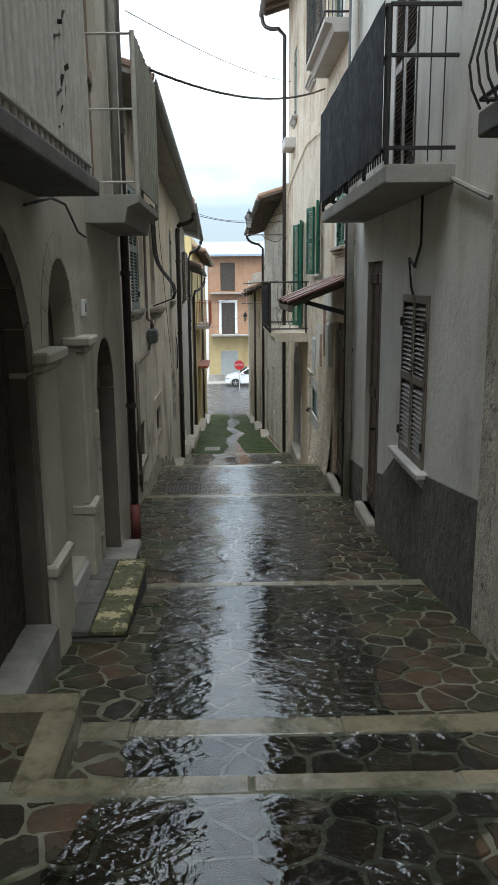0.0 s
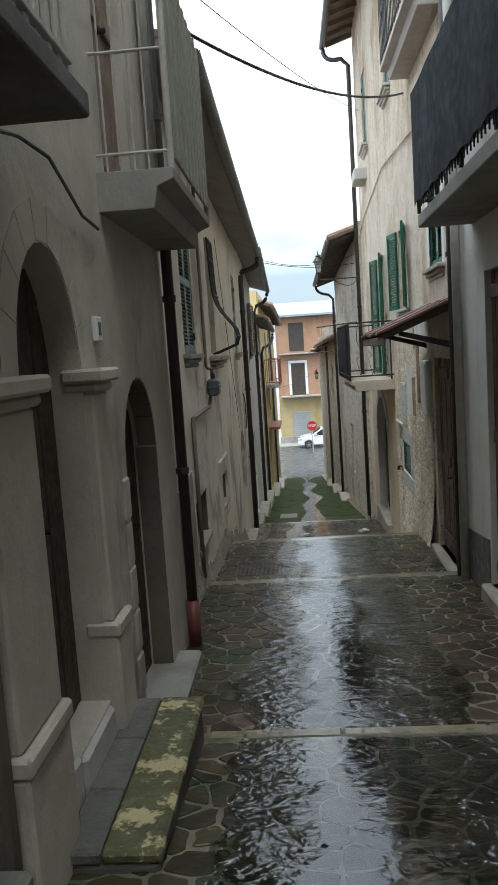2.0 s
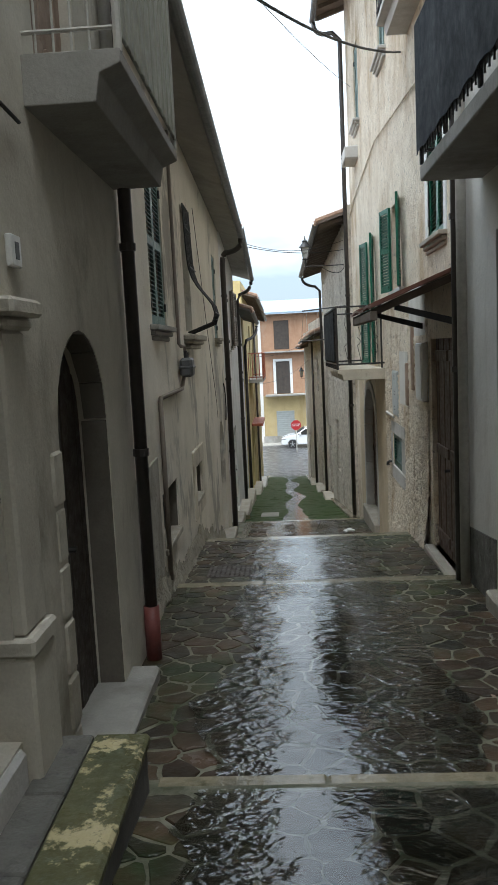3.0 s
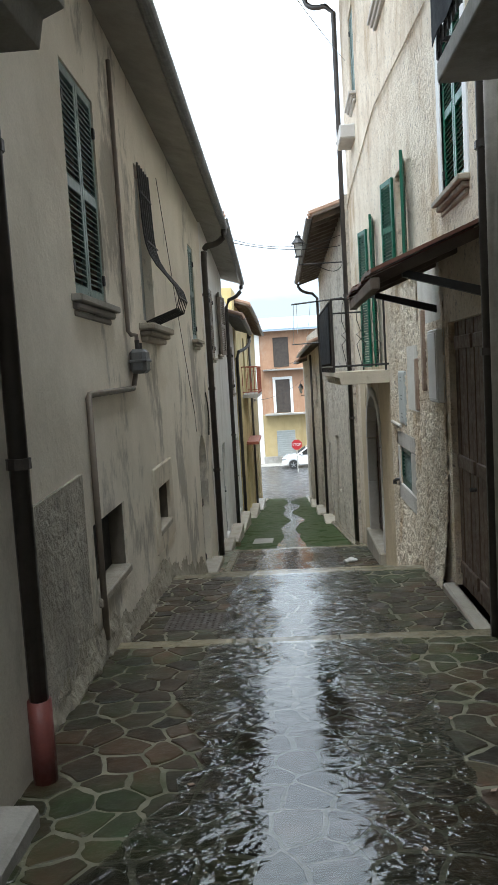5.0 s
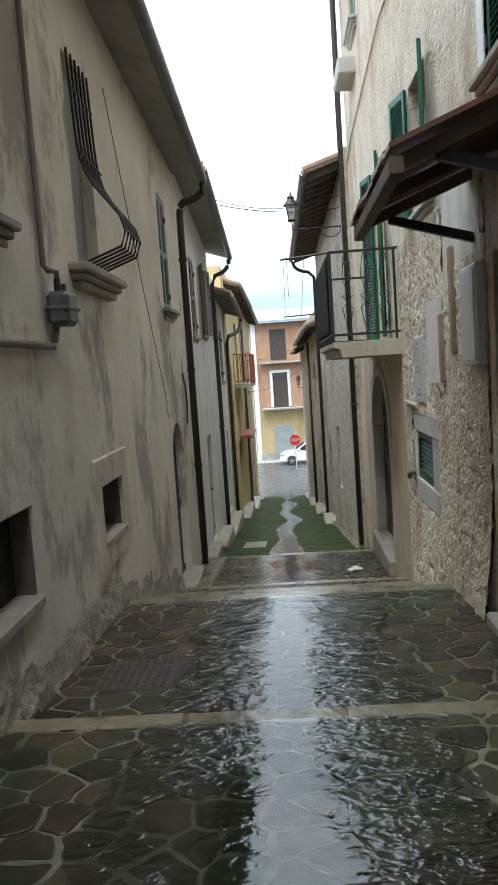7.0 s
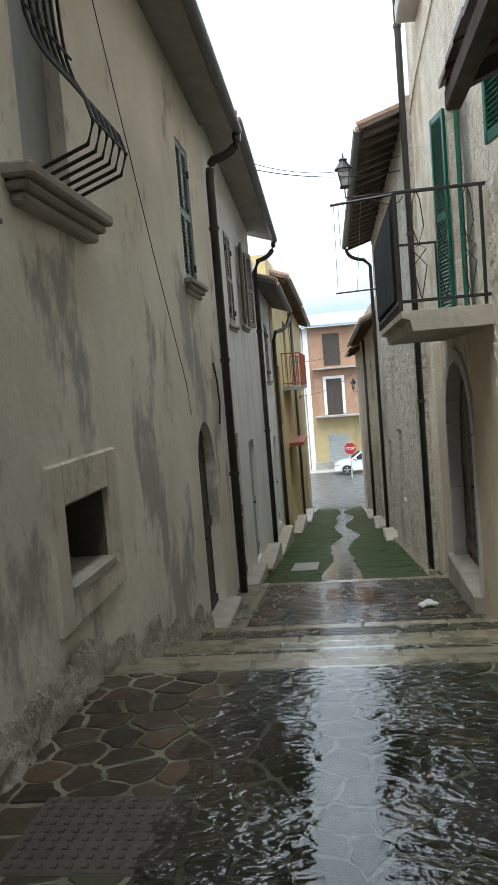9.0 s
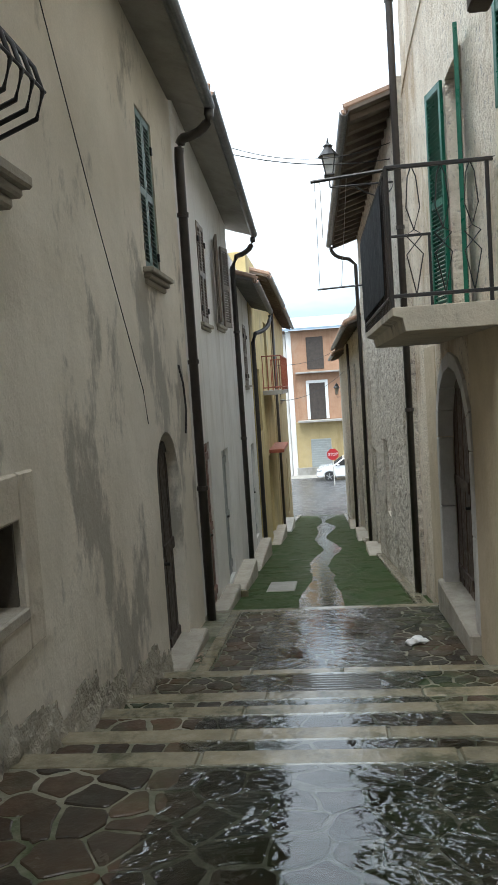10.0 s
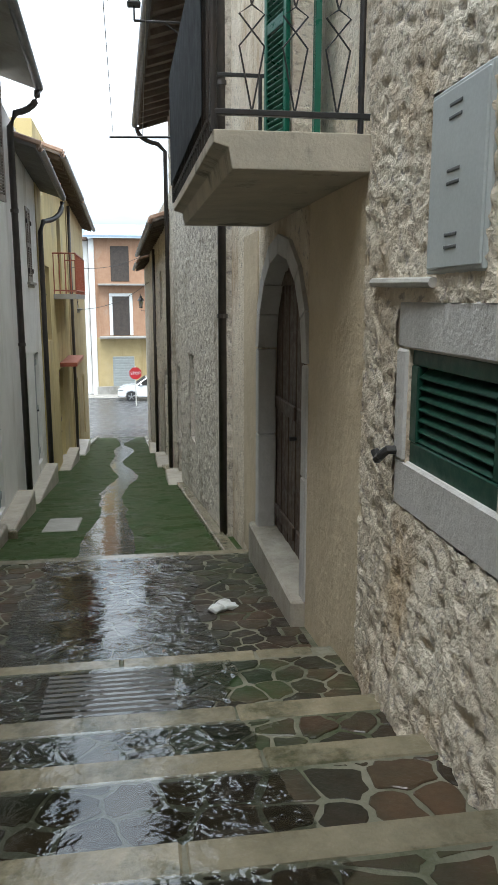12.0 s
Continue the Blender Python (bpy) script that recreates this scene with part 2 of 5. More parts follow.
M_SIGN = surf("red_sign_paint", (0.42, 0.02, 0.025), (0.36, 0.02, 0.022), s=4, rough=(0.35, 0.5), bump=0.05)
M_RAIL = surf("orange_red_railing_paint", (0.34, 0.10, 0.055), (0.28, 0.08, 0.045), s=8, rough=(0.4, 0.6))
M_SHUT = surf("grey_roller_shutter", (0.32, 0.34, 0.33), (0.28, 0.30, 0.29), s=4, rough=(0.4, 0.6))
M_CEMENT = surf("grey_roughcast_cement", (0.50, 0.465, 0.395), (0.36, 0.335, 0.28), (0.24, 0.22, 0.175), s=4, lumps=0.03, lump_scale=14, pit_shade=0.3)
M_TAN = surf("stained_tan_concrete", (0.55, 0.49, 0.385), (0.43, 0.385, 0.305), (0.16, 0.145, 0.12), s=3, lumps=0.01, lump_scale=16, stain=0.55, stain_scale=1.6, edge=0.1)
M_SKIRT = surf("damp_brown_cement_skirting", (0.44, 0.40, 0.32), (0.30, 0.275, 0.215), (0.16, 0.16, 0.10), s=5, lumps=0.05, lump_scale=8, pit_shade=0.4)
# near-black: shade of rooms, niches and car cabin put into the colour
M_DARK = surf("unlit_interior_black", (0.02, 0.018, 0.016), (0.03, 0.028, 0.025), s=2)
M_PAPER = surf("wet_white_paper", (0.72, 0.72, 0.70), (0.62, 0.62, 0.60), s=9, rough=(0.4, 0.6))
M_CABLE = surf("black_cable", (0.03, 0.03, 0.032), (0.045, 0.045, 0.045), s=9, rough=(0.4, 0.6))
M_MOSSCONC = surf("mossy_yellowed_concrete", (0.07, 0.075, 0.03), (0.12, 0.115, 0.05), (0.50, 0.43, 0.24), s=6, lumps=0.02, lump_scale=14, rough=(0.5, 0.9), stain_scale=5.0, stain=0.53, edge=0.05, wet=0.003, cover=0.3, film=(0.1, 0.4))


def water_material(name, calm, rough_water):
    """Clear shallow water: gloss by Fresnel over what lies below, calm in the middle, rippled beside."""
    m = bpy.data.materials.new(name)
    m.use_nodes = True
    n, l = m.node_tree.nodes, m.node_tree.links
    n.clear()
    co = n.new("ShaderNodeTexCoord")
    sep = n.new("ShaderNodeSeparateXYZ")
    l.new(co.outputs["Object"], sep.inputs[0])
    off = n.new("ShaderNodeMath")
    off.operation, off.inputs[1].default_value = "SUBTRACT", 0.10
    l.new(sep.outputs["X"], off.inputs[0])
    far_ = n.new("ShaderNodeMath")
    far_.operation = "ABSOLUTE"
    l.new(off.outputs[0], far_.inputs[0])
    patch = n.new("ShaderNodeTexNoise")
    patch.inputs["Scale"].default_value, patch.inputs["Detail"].default_value = 1.7, 3.0
    l.new(co.outputs["Object"], patch.inputs["Vector"])
    sway = n.new("ShaderNodeMath")
    sway.operation = "MULTIPLY_ADD"
    sway.inputs[1].default_value = 0.9
    l.new(patch.outputs["Fac"], sway.inputs[0])
    l.new(far_.outputs[0], sway.inputs[2])
    amp = n.new("ShaderNodeMapRange")
    amp.interpolation_type = "SMOOTHSTEP"
    amp.inputs["From Min"].default_value, amp.inputs["From Max"].default_value = 0.60, 0.88
    amp.inputs["To Min"].default_value, amp.inputs["To Max"].default_value = calm, rough_water
    l.new(sway.outputs[0], amp.inputs["Value"])
    turn = n.new("ShaderNodeMapping")
    turn.inputs["Scale"].default_value = (1.0, 1.6, 1.0)
    turn.inputs["Rotation"].default_value = (0, 0, radians(-25))
    l.new(co.outputs["Object"], turn.inputs[0])
    last = None
    for scale, dist, detail in ((5.0, 0.030, 2.0), (15.0, 0.010, 2.0)):
        t = n.new("ShaderNodeTexNoise")
        t.inputs["Scale"].default_value, t.inputs["Detail"].default_value = scale, detail
        t.inputs["Distortion"].default_value = 1.2
        l.new(turn.outputs[0], t.inputs["Vector"])
        b = n.new("ShaderNodeBump")
        b.inputs["Distance"].default_value = dist
        l.new(amp.outputs["Result"], b.inputs["Strength"])
        l.new(t.outputs["Fac"], b.inputs["Height"])
        if last:
            l.new(last.outputs[0], b.inputs["Normal"])
        last = b
    gloss = n.new("ShaderNodeBsdfGlossy")
    gloss.inputs["Roughness"].default_value = 0.03
    l.new(last.outputs[0], gloss.inputs["Normal"])
    clear = n.new("ShaderNodeBsdfTransparent")
    clear.inputs["Color"].default_value = (0.66, 0.69, 0.66, 1)
    fres = n.new("ShaderNodeFresnel")
    fres.inputs["IOR"].default_value = 1.8
    l.new(last.outputs[0], fres.inputs["Normal"])
    both = n.new("ShaderNodeMixShader")
    l.new(fres.outputs[0], both.inputs[0])
    l.new(clear.outputs[0], both.inputs[1])
    l.new(gloss.outputs[0], both.inputs[2])
    out = n.new("ShaderNodeOutputMaterial")
    l.new(both.outputs[0], out.inputs["Surface"])
    return m


M_WATER = water_material("running_rain_water", 0.10, 0.7)


# ---- mesh tools ----
class Shape:
    """Gathers pieces of one part into one mesh."""

    def __init__(self):
        self.bm = bmesh.new()

    def box(self, a, b, bevel=0.0, turn=None):
        r = bmesh.ops.create_cube(self.bm, size=1.0)
        vs = r["verts"]
        size = [max(abs(b[i] - a[i]), 1e-4) for i in range(3)]
        mid = Vector([(a[i] + b[i]) / 2 for i in range(3)])
        for v in vs:
            v.co = Vector([v.co[i] * size[i] for i in range(3)])
        if bevel:
            es = {e for v in vs for e in v.link_edges}
            r2 = bmesh.ops.bevel(self.bm, geom=list(es), offset=min(bevel, min(size) * 0.45), segments=1, affect="EDGES")
            vs = list({v for f in r2["faces"] for v in f.verts})
        m = Matrix.Translation(mid) @ (turn or Matrix())
        for v in vs:
            v.co = m @ v.co
        return self

    def tube(self, pts, r, sides=8, closed=False):
        pts = [Vector(p) for p in pts]
        rings = []
        for i, p in enumerate(pts):
            d = (pts[min(i + 1, len(pts) - 1)] - pts[max(i - 1, 0)]).normalized()
            up = Vector((0, 0, 1)) if abs(d.z) < 0.9 else Vector((1, 0, 0))
            u = d.cross(up).normalized()
            w = u.cross(d)
            rings.append([self.bm.verts.new(p + r * (math.cos(6.2832 * k / sides) * u + math.sin(6.2832 * k / sides) * w)) for k in range(sides)])
        for a, b in zip(rings, rings[1:]):
            for k in range(sides):
                self.bm.faces.new((a[k], a[(k + 1) % sides], b[(k + 1) % sides], b[k]))
        self.bm.faces.new(rings[0][::-1])
        self.bm.faces.new(rings[-1])
        return self

    def prism(self, loop, offset, back=False):
        """A flat outline pushed along offset."""
        a = [self.bm.verts.new(p) for p in loop]
        b = [self.bm.verts.new(Vector(p) + Vector(offset)) for p in loop]
        n = len(a)
        self.bm.faces.new(a)
        self.bm.faces.new(b[::-1])
        for i in range(n):
            self.bm.faces.new((a[i], b[i], b[(i + 1) % n], a[(i + 1) % n]))
        return self

    def done(self, name, mat, parent=None, smooth=False, bevel=0.0):
        bmesh.ops.recalc_face_normals(self.bm, faces=self.bm.faces)
        me = bpy.data.meshes.new(name)
        self.bm.to_mesh(me)
        self.bm.free()
        me.materials.append(mat)
        if smooth:
            for p in me.polygons:
                p.use_smooth = True
        ob = new(name, me)
        if parent is not None:
            ob.parent = parent
        if bevel:
            md = ob.modifiers.new("edge", "BEVEL")
            md.width, md.segments, md.limit_method = bevel, 2, "ANGLE"
        return ob


def empty(name, label, category, at=(0, 0, 0), group="", kind=""):
    ob = new(name)
    ob.empty_display_size = 0.1
    return tagged(ob, label, category, group, kind)


def rect(y0, y1, z0, z1):
    return [(y0, z0), (y1, z0), (y1, z1), (y0, z1)]


def arch(y0, y1, z0, zs, zc, n=14):
    """An arched opening: sill, springing and crown."""
    mid, half = (y0 + y1) / 2, (y1 - y0) / 2
    return [(y0, z0), (y1, z0)] + [(mid + half * math.cos(math.pi * k / n), zs + (zc - zs) * math.sin(math.pi * k / n)) for k in range(n + 1)]


class Front:
    """A house front beside the street: x at y0 and y1; side -1 is the west row, 1 the east row."""

    def __init__(self, name, label, side, y0, x0, y1, x1, zb, zt, mat, holes=(), depth=0.45, back=3.5, zt2=None):
        self.side, self.y0, self.x0, self.y1, self.x1 = side, y0, x0, y1, x1
        self.house = empty(name, label, "house")
        zt2 = zt if zt2 is None else zt2
        bm = bmesh.new()
        for loop in [[(y0, zb), (y1, zb), (y1, zt2), (y0, zt)]] + list(holes):
            vs = [bm.verts.new((self.x(y), y, z)) for y, z in loop]
            for i in range(len(vs)):
                bm.edges.new((vs[i], vs[(i + 1) % len(vs)]))
        bmesh.ops.triangle_fill(bm, edges=bm.edges[:], use_beauty=True)
        r = bmesh.ops.extrude_face_region(bm, geom=bm.faces[:])
        for v in r["geom"]:
            if isinstance(v, bmesh.types.BMVert):
                v.co.x += side * depth
        s = Shape()
        s.bm.free()
        s.bm = bm
        s.done("wall", mat, self.house)
        # added solid core behind the openings, coloured as dark as an unlit room
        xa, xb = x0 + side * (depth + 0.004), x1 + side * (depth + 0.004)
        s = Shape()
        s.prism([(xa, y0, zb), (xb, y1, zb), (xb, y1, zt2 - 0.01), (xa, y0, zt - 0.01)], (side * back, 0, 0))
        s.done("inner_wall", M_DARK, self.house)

    def x(self, y):
        return self.x0 + (self.x1 - self.x0) * (y - self.y0) / (self.y1 - self.y0)

    def p(self, out, y, z):
        """A point out metres in front of the wall."""
        return (self.x(y) - self.side * out, y, z)

    def slab(self, s, o0, o1, y0, y1, z0, z1, bevel=0.0):
        """A box standing from o0 to o1 metres in front of the wall."""
        xm = self.x((y0 + y1) / 2)
        s.box((xm - self.side * o0, y0, z0), (xm - self.side * o1, y1, z1), bevel)


def plank_door(f, y0, y1, z0, z1, mat, deep=0.2, name="door", leaves=2, label="", rails=True):
    """A recessed door of upright boards."""
    d = empty(name, label, "")
    d.parent = f.house
    if label:
        d["label"] = label
    n = max(3, round((y1 - y0) / 0.14))
    w = (y1 - y0) / n
    for k in range(n):
        s = Shape()
        f.slab(s, -deep - 0.05, -deep + 0.004 * (k % 2), y0 + k * w + 0.003, y0 + (k + 1) * w - 0.003, z0, z1, 0.006)
        s.done("plank", mat, d)
    for k in range(leaves if rails else 0):
        a, b = y0 + (y1 - y0) * k / leaves, y0 + (y1 - y0) * (k + 1) / leaves
        for z in (z0 + 0.12, (z0 + z1) / 2 - 0.1, z1 - 0.25):
            s = Shape()
            f.slab(s, -deep, -deep + 0.025, a + 0.03, b - 0.03, z, z + 0.12, 0.008)
            s.done("rail", mat, d)
    s = Shape()
    ym = (y0 + y1) / 2
    s.tube([f.p(-deep + 0.0, ym + 0.06, z0 + 1.0), f.p(-deep + 0.06, ym + 0.06, z0 + 1.0)], 0.018)
    s.done("handle", M_IRON, d)
    return d


def shutter_leaf(s, f, o0, y0, y1, z0, z1, slats=None):
    """One louvred leaf lying o0 in front of the wall."""
    st, t = 0.05, 0.035
    f.slab(s, o0, o0 + t, y0, y0 + st, z0, z1, 0.004)
    f.slab(s, o0, o0 + t, y1 - st, y1, z0, z1, 0.004)
    zm = (z0 + z1) / 2
    for a, b in ((z0, z0 + 0.09), (zm - 0.04, zm + 0.04), (z1 - 0.07, z1)):
        f.slab(s, o0, o0 + t, y0 + st, y1 - st, a, b, 0.004)
    z = z0 + 0.10
    xm = f.x((y0 + y1) / 2) - f.side * (o0 + t / 2)
    while z < z1 - 0.09:
        if abs(z - zm) > 0.055:
            s.box((xm - 0.019, y0 + st, z - 0.004), (xm + 0.019, y1 - st, z + 0.004), 0, pose(0, 0, 0, 0, f.side * -35, 0))
        z += 0.042


def shutters(f, y0, y1, z0, z1, mat, sill=M_STONE, frame_mat=None, open_angle=0.0, out=-0.06, sill_out=0.12, ajar=False):
    """A window shut by two louvred leaves, or with them swung out."""
    w = empty("window", "", "")
    w.parent = f.house
    ym = (y0 + y1) / 2
    if ajar:
        # near-black sheet stands for the unlit room between the leaves
        s = Shape()
        f.slab(s, -0.2, -0.18, y0, y1, z0, z1)
        s.done("pane", M_DARK, w)
        for sy, yh in ((1, y1), (-1, y0)):
            half = (y1 - y0) / 2
            turned = pose(0, 0, 0, 0, 0, sy * f.side * 12)
            s = Shape()

            def leaf_box(u0, u1, t, za, zb, tilt=0.0):
                um = (u0 + u1) / 2
                c = f.p(0.035 + um * 0.21, yh + sy * um * 0.98, (za + zb) / 2)
                m = turned @ pose(0, 0, 0, 0, tilt, 0)
                s.box((c[0] - t / 2, c[1] - (u1 - u0) / 2, za), (c[0] + t / 2, c[1] + (u1 - u0) / 2, zb), 0.004 if not tilt else 0.0, m)
            leaf_box(0.0, 0.05, 0.035, z0, z1)
            leaf_box(half - 0.05, half, 0.035, z0, z1)
            for za, zb in ((z0, z0 + 0.09), ((z0 + z1) / 2 - 0.04, (z0 + z1) / 2 + 0.04), (z1 - 0.07, z1)):
                leaf_box(0.05, half - 0.05, 0.033, za, zb)
            z = z0 + 0.11
            while z < z1 - 0.09:
                leaf_box(0.05, half - 0.05, 0.038, z - 0.004, z + 0.004, f.side * 35.0)
                z += 0.042
            s.done("shutter", mat, w)
    else:
        for a, b in ((y0, ym - 0.004), (ym + 0.004, y1)):
            s = Shape()
            shutter_leaf(s, f, out, a, b, z0, z1)
            s.done("shutter", mat, w)
        for yy in (y0 + 0.012, y1 - 0.012):
            for zz in (z0 + 0.2, z1 - 0.25):
                s = Shape()
                f.slab(s, out + 0.03, out + 0.055, yy - 0.02, yy + 0.02, zz - 0.04, zz + 0.04, 0.004)
                s.done("hinge", M_IRON, w)
    if frame_mat:
        s = Shape()
        for a, b, c, d in ((y0 - 0.14, y0, z0, z1), (y1, y1 + 0.14, z0, z1), (y0 - 0.14, y1 + 0.14, z1, z1 + 0.14)):
            f.slab(s, -0.05, 0.012, a, b, c, d, 0.006)
        s.done("frame", frame_mat, w)
    if sill:
        s = Shape()
        f.slab(s, -0.1, sill_out, y0 - 0.14, y1 + 0.14, z0 - 0.05, z0, 0.008)
        f.slab(s, -0.1, sill_out - 0.035, y0 - 0.11, y1 + 0.11, z0 - 0.10, z0 - 0.05, 0.012)
        f.slab(s, -0.1, sill_out - 0.07, y0 - 0.09, y1 + 0.09, z0 - 0.15, z0 - 0.10, 0.012)
        s.done("sill", sill, w)
    return w


def eave(f, y0, y1, z0, z1, out, rise=1.3, back=3.6, gutter=M_GUTTER, under=M_RAFTER, rafters=0.55, tiles=True, thick=0.05):
    """A tiled roof that slopes to the street, with rafters and a half-round gutter; z0, z1: heights of its lip."""
    dx = out + back
    sd = f.side

    def q(o, y, up):
        k = (y - y0) / (y1 - y0)
        return (f.x(y) - sd * o, y, z0 + (z1 - z0) * k + (out - o) / dx * rise + up)
    s = Shape()
    s.prism([q(out, y0, 0.0), q(out, y1, 0.0), q(-back, y1, 0.0), q(-back, y0, 0.0)], (0, 0, thick))
    s.done("roof", under, f.house)
    if rafters:
        y = y0 + 0.15
        while y < y1 - 0.05:
            s = Shape()
            s.prism([q(out - 0.03, y, -0.09), q(out - 0.03, y + 0.08, -0.09), q(-0.1, y + 0.08, -0.09), q(-0.1, y, -0.09)], (0, 0, 0.088))
            s.done("rafter", under, f.house)
            y += rafters
    if tiles:
        y = y0 + 0.08
        k = 0
        while y < y1 - 0.02:
            s = Shape()
            j = 0.02 * math.sin(k * 2.3)
            s.tube([q(out + 0.05 + j, y, thick + 0.03), q(-back, y, thick + 0.03)], 0.075, 8)
            s.done("tile_row", M_TILE, f.house)
            y += 0.19
            k += 1
    if gutter:
        s = Shape()
        ring = []
        for k in range(9):
            a = math.pi * k / 8
            ring.append((0.065 * math.cos(a), -0.065 * math.sin(a)))
        for k in range(8, -1, -1):
            a = math.pi * k / 8
            ring.append((0.058 * math.cos(a), -0.058 * math.sin(a)))
        a = q(out + 0.06, y0, 0.03)
        b = q(out + 0.06, y1, 0.03)
        s.prism([(a[0] + u, a[1], a[2] + v) for u, v in ring], Vector(b) - Vector(a))
        s.done("gutter", gutter, f.house)


def downpipe(pts, r=0.05, mat=M_PIPE, label="dark brown metal downpipe fixed to the house wall", foot=None, collars=()):
    ob = empty("downpipe", label, "pipe")
    Shape().tube(pts, r, 10).done("pipe", mat, ob, smooth=True)
    for p in collars:
        Shape().tube([(p[0], p[1], p[2] - 0.025), (p[0], p[1], p[2] + 0.025)], r * 1.25, 10).done("collar", mat, ob)
    if foot:
        Shape().tube([foot, (foot[0], foot[1], foot[2] + 0.42)], r * 1.25, 10).done("shoe", M_REDPIPE, ob, smooth=True)
    return ob


def bend(p0, p1, p2, n=6):
    """A rounded way from p0 by p1 to p2."""
    a, b, c = Vector(p0), Vector(p1), Vector(p2)
    return [(1 - t) ** 2 * a + 2 * t * (1 - t) * b + t * t * c for t in (k / n for k in range(n + 1))]


# ---- street: treads that fall along y, with a kerb at each step ----
# (start y, start z, end y, end z): each tread ends in a kerb and a riser
TREADS = [(-6.0, 0.55, 2.55, -0.34), (2.55, -0.49, 3.20, -0.51), (3.20, -0.67, 6.16, -1.05), (6.16, -1.18, 10.34, -1.45),
          (10.34, -1.57, 13.06, -1.68), (13.06, -1.84, 13.66, -1.86), (13.66, -2.02, 14.36, -2.04), (14.36, -2.19, 14.98, -2.21),
          (14.98, -2.36, 16.02, -2.45), (16.02, -2.57, 19.10, -2.85)]
LANE = [(19.10, -2.97), (26.0, -3.83), (36.0, -5.08), (43.5, -6.02), (50.0, -6.35), (60.0, -6.5)]


def ground_z(y):
    for a, za, b, zb in TREADS:
        if a <= y < b:
            return za + (zb - za) * (y - a) / (b - a)
    for (a, za), (b, zb) in zip(LANE, LANE[1:]):
        if y <= b:
            return za + (zb - za) * (y - a) / (b - a)
    return LANE[-1][1]


street = tagged(new("pavement"), "stepped alley of wet dark stone paving with pale kerbs", "pavement", kind="structure")
s = Shape()
for a, za, b, zb in TREADS:
    s.prism([(-2.0, a, za - 0.004), (-2.0, b, zb - 0.004), (-2.0, b, zb - 0.6), (-2.0, a, za - 0.6)], (4.4, 0, 0))
s.done("mortar_bed", M_MORTAR, street)

lane = Shape()
for (a, za), (b, zb) in zip(LANE[:4], LANE[1:4]):
    n = 6
    for k in range(n):
        ya, yb = a + (b - a) * k / n, a + (b - a) * (k + 1) / n
        lane.prism([(-2.0, ya, za + (zb - za) * k / n), (-2.0, yb, za + (zb - za) * (k + 1) / n), (-2.0, yb, -7), (-2.0, ya, -7)], (4.2, 0, 0))
tagged(lane.done("lane", M_MOSS), "sloping lane of wet concrete grown with green moss", "lane", kind="structure")
s = Shape()
s.prism([(-60, 43.5, -6.02), (-60, 50, -6.35), (-60, 75, -6.6), (-60, 75, -8), (-60, 43.5, -8)], (120, 0, 0))
tagged(s.done("road", M_ASPH), "wet grey asphalt road across the end of the lane", "road", kind="structure")
s = Shape()
s.box((-3000, -3000, -9.5), (3000, 3000, -8.2))
tagged(s.done("ground", M_ASPH), "dark ground below the town", "ground", kind="structure")


# ---- west row of houses ----
portal_holes = [arch(2.95, 4.30, -0.75, 1.00, 1.75), arch(4.88, 5.72, -0.62, 1.08, 1.67), arch(6.50, 7.50, -1.20, 0.50, 1.02), rect(6.58, 7.36, 2.22, 4.4)]
f1 = Front("house", "old grey plastered house with stone arched doorways", -1, -6.0, -1.16, 8.22, -1.18, -2.2, 7.5, M_PORTAL, portal_holes)
plank_door(f1, 2.9, 4.35, -0.75, 1.78, M_BLACKWOOD, 0.10, rails=False)
plank_door(f1, 4.83, 5.77, -0.62, 1.70, M_BLACKWOOD, 0.16, rails=False)
plank_door(f1, 6.45, 7.55, -1.20, 1.05, M_BLACKWOOD, 0.18, rails=False)
plank_door(f1, 6.55, 7.39, 2.22, 4.45, M_OLDWOOD, 0.08, label="peeling reddish wooden balcony door")
eave(f1, -6.0, 8.35, 7.5, 7.5, 0.5)

fa_holes = [rect(10.02, 10.92, 1.15, 2.75), rect(9.98, 11.02, -1.0, -0.46), rect(12.58, 13.36, -1.06, -0.61), rect(12.55, 13.25, 1.15, 2.72),
            rect(16.75, 17.40, 1.12, 2.62), arch(16.55, 17.55, -2.75, -0.85, -0.42)]
fa = Front("house", "beige plastered house with damp stains and small openings", -1, 8.22, -1.29, 18.55, -1.34, -3.4, 3.95, M_BEIGE, fa_holes, zt2=3.6)
fb = Front("house", "off-white plastered house with brown shuttered windows", -1, 18.55, -1.38, 23.9, -1.42, -4.2, 3.75, M_WHITE,
           [rect(20.25, 20.85, 0.9, 2.3), rect(21.9, 22.6, 1.0, 2.35), rect(19.3, 20.1, -3.0, -0.75), rect(21.3, 22.1, -3.1, -1.0)], zt2=3.2)
fc = Front("house", "narrow grey-white plastered house with a low eave", -1, 23.9, -1.42, 27.5, -1.44, -5.0, 2.5, M_WHITE,
           [rect(24.5, 25.1, -3.2, -1.2), rect(26.1, 26.8, -3.4, -1.3), rect(25.9, 26.5, 0.0, 1.3)], zt2=2.3)
fd = Front("house", "yellow plastered house with brown doors", -1, 27.5, -1.42, 34.5, -1.42, -5.8, 3.1, M_YELLOW,
           [rect(28.6, 29.4, -1.2, 0.4), rect(30.6, 31.6, -4.6, -2.0), rect(31.6, 32.6, -0.2, 1.8)])
fe = Front("house", "pale plastered house at the foot of the lane", -1, 34.5, -1.40, 43.2, -1.48, -6.6, 3.0, M_PALEYEL,
           [rect(36.0, 36.9, -5.0, -2.8), rect(39.5, 40.4, -5.2, -3.0), rect(38.0, 38.8, -0.6, 0.9)])
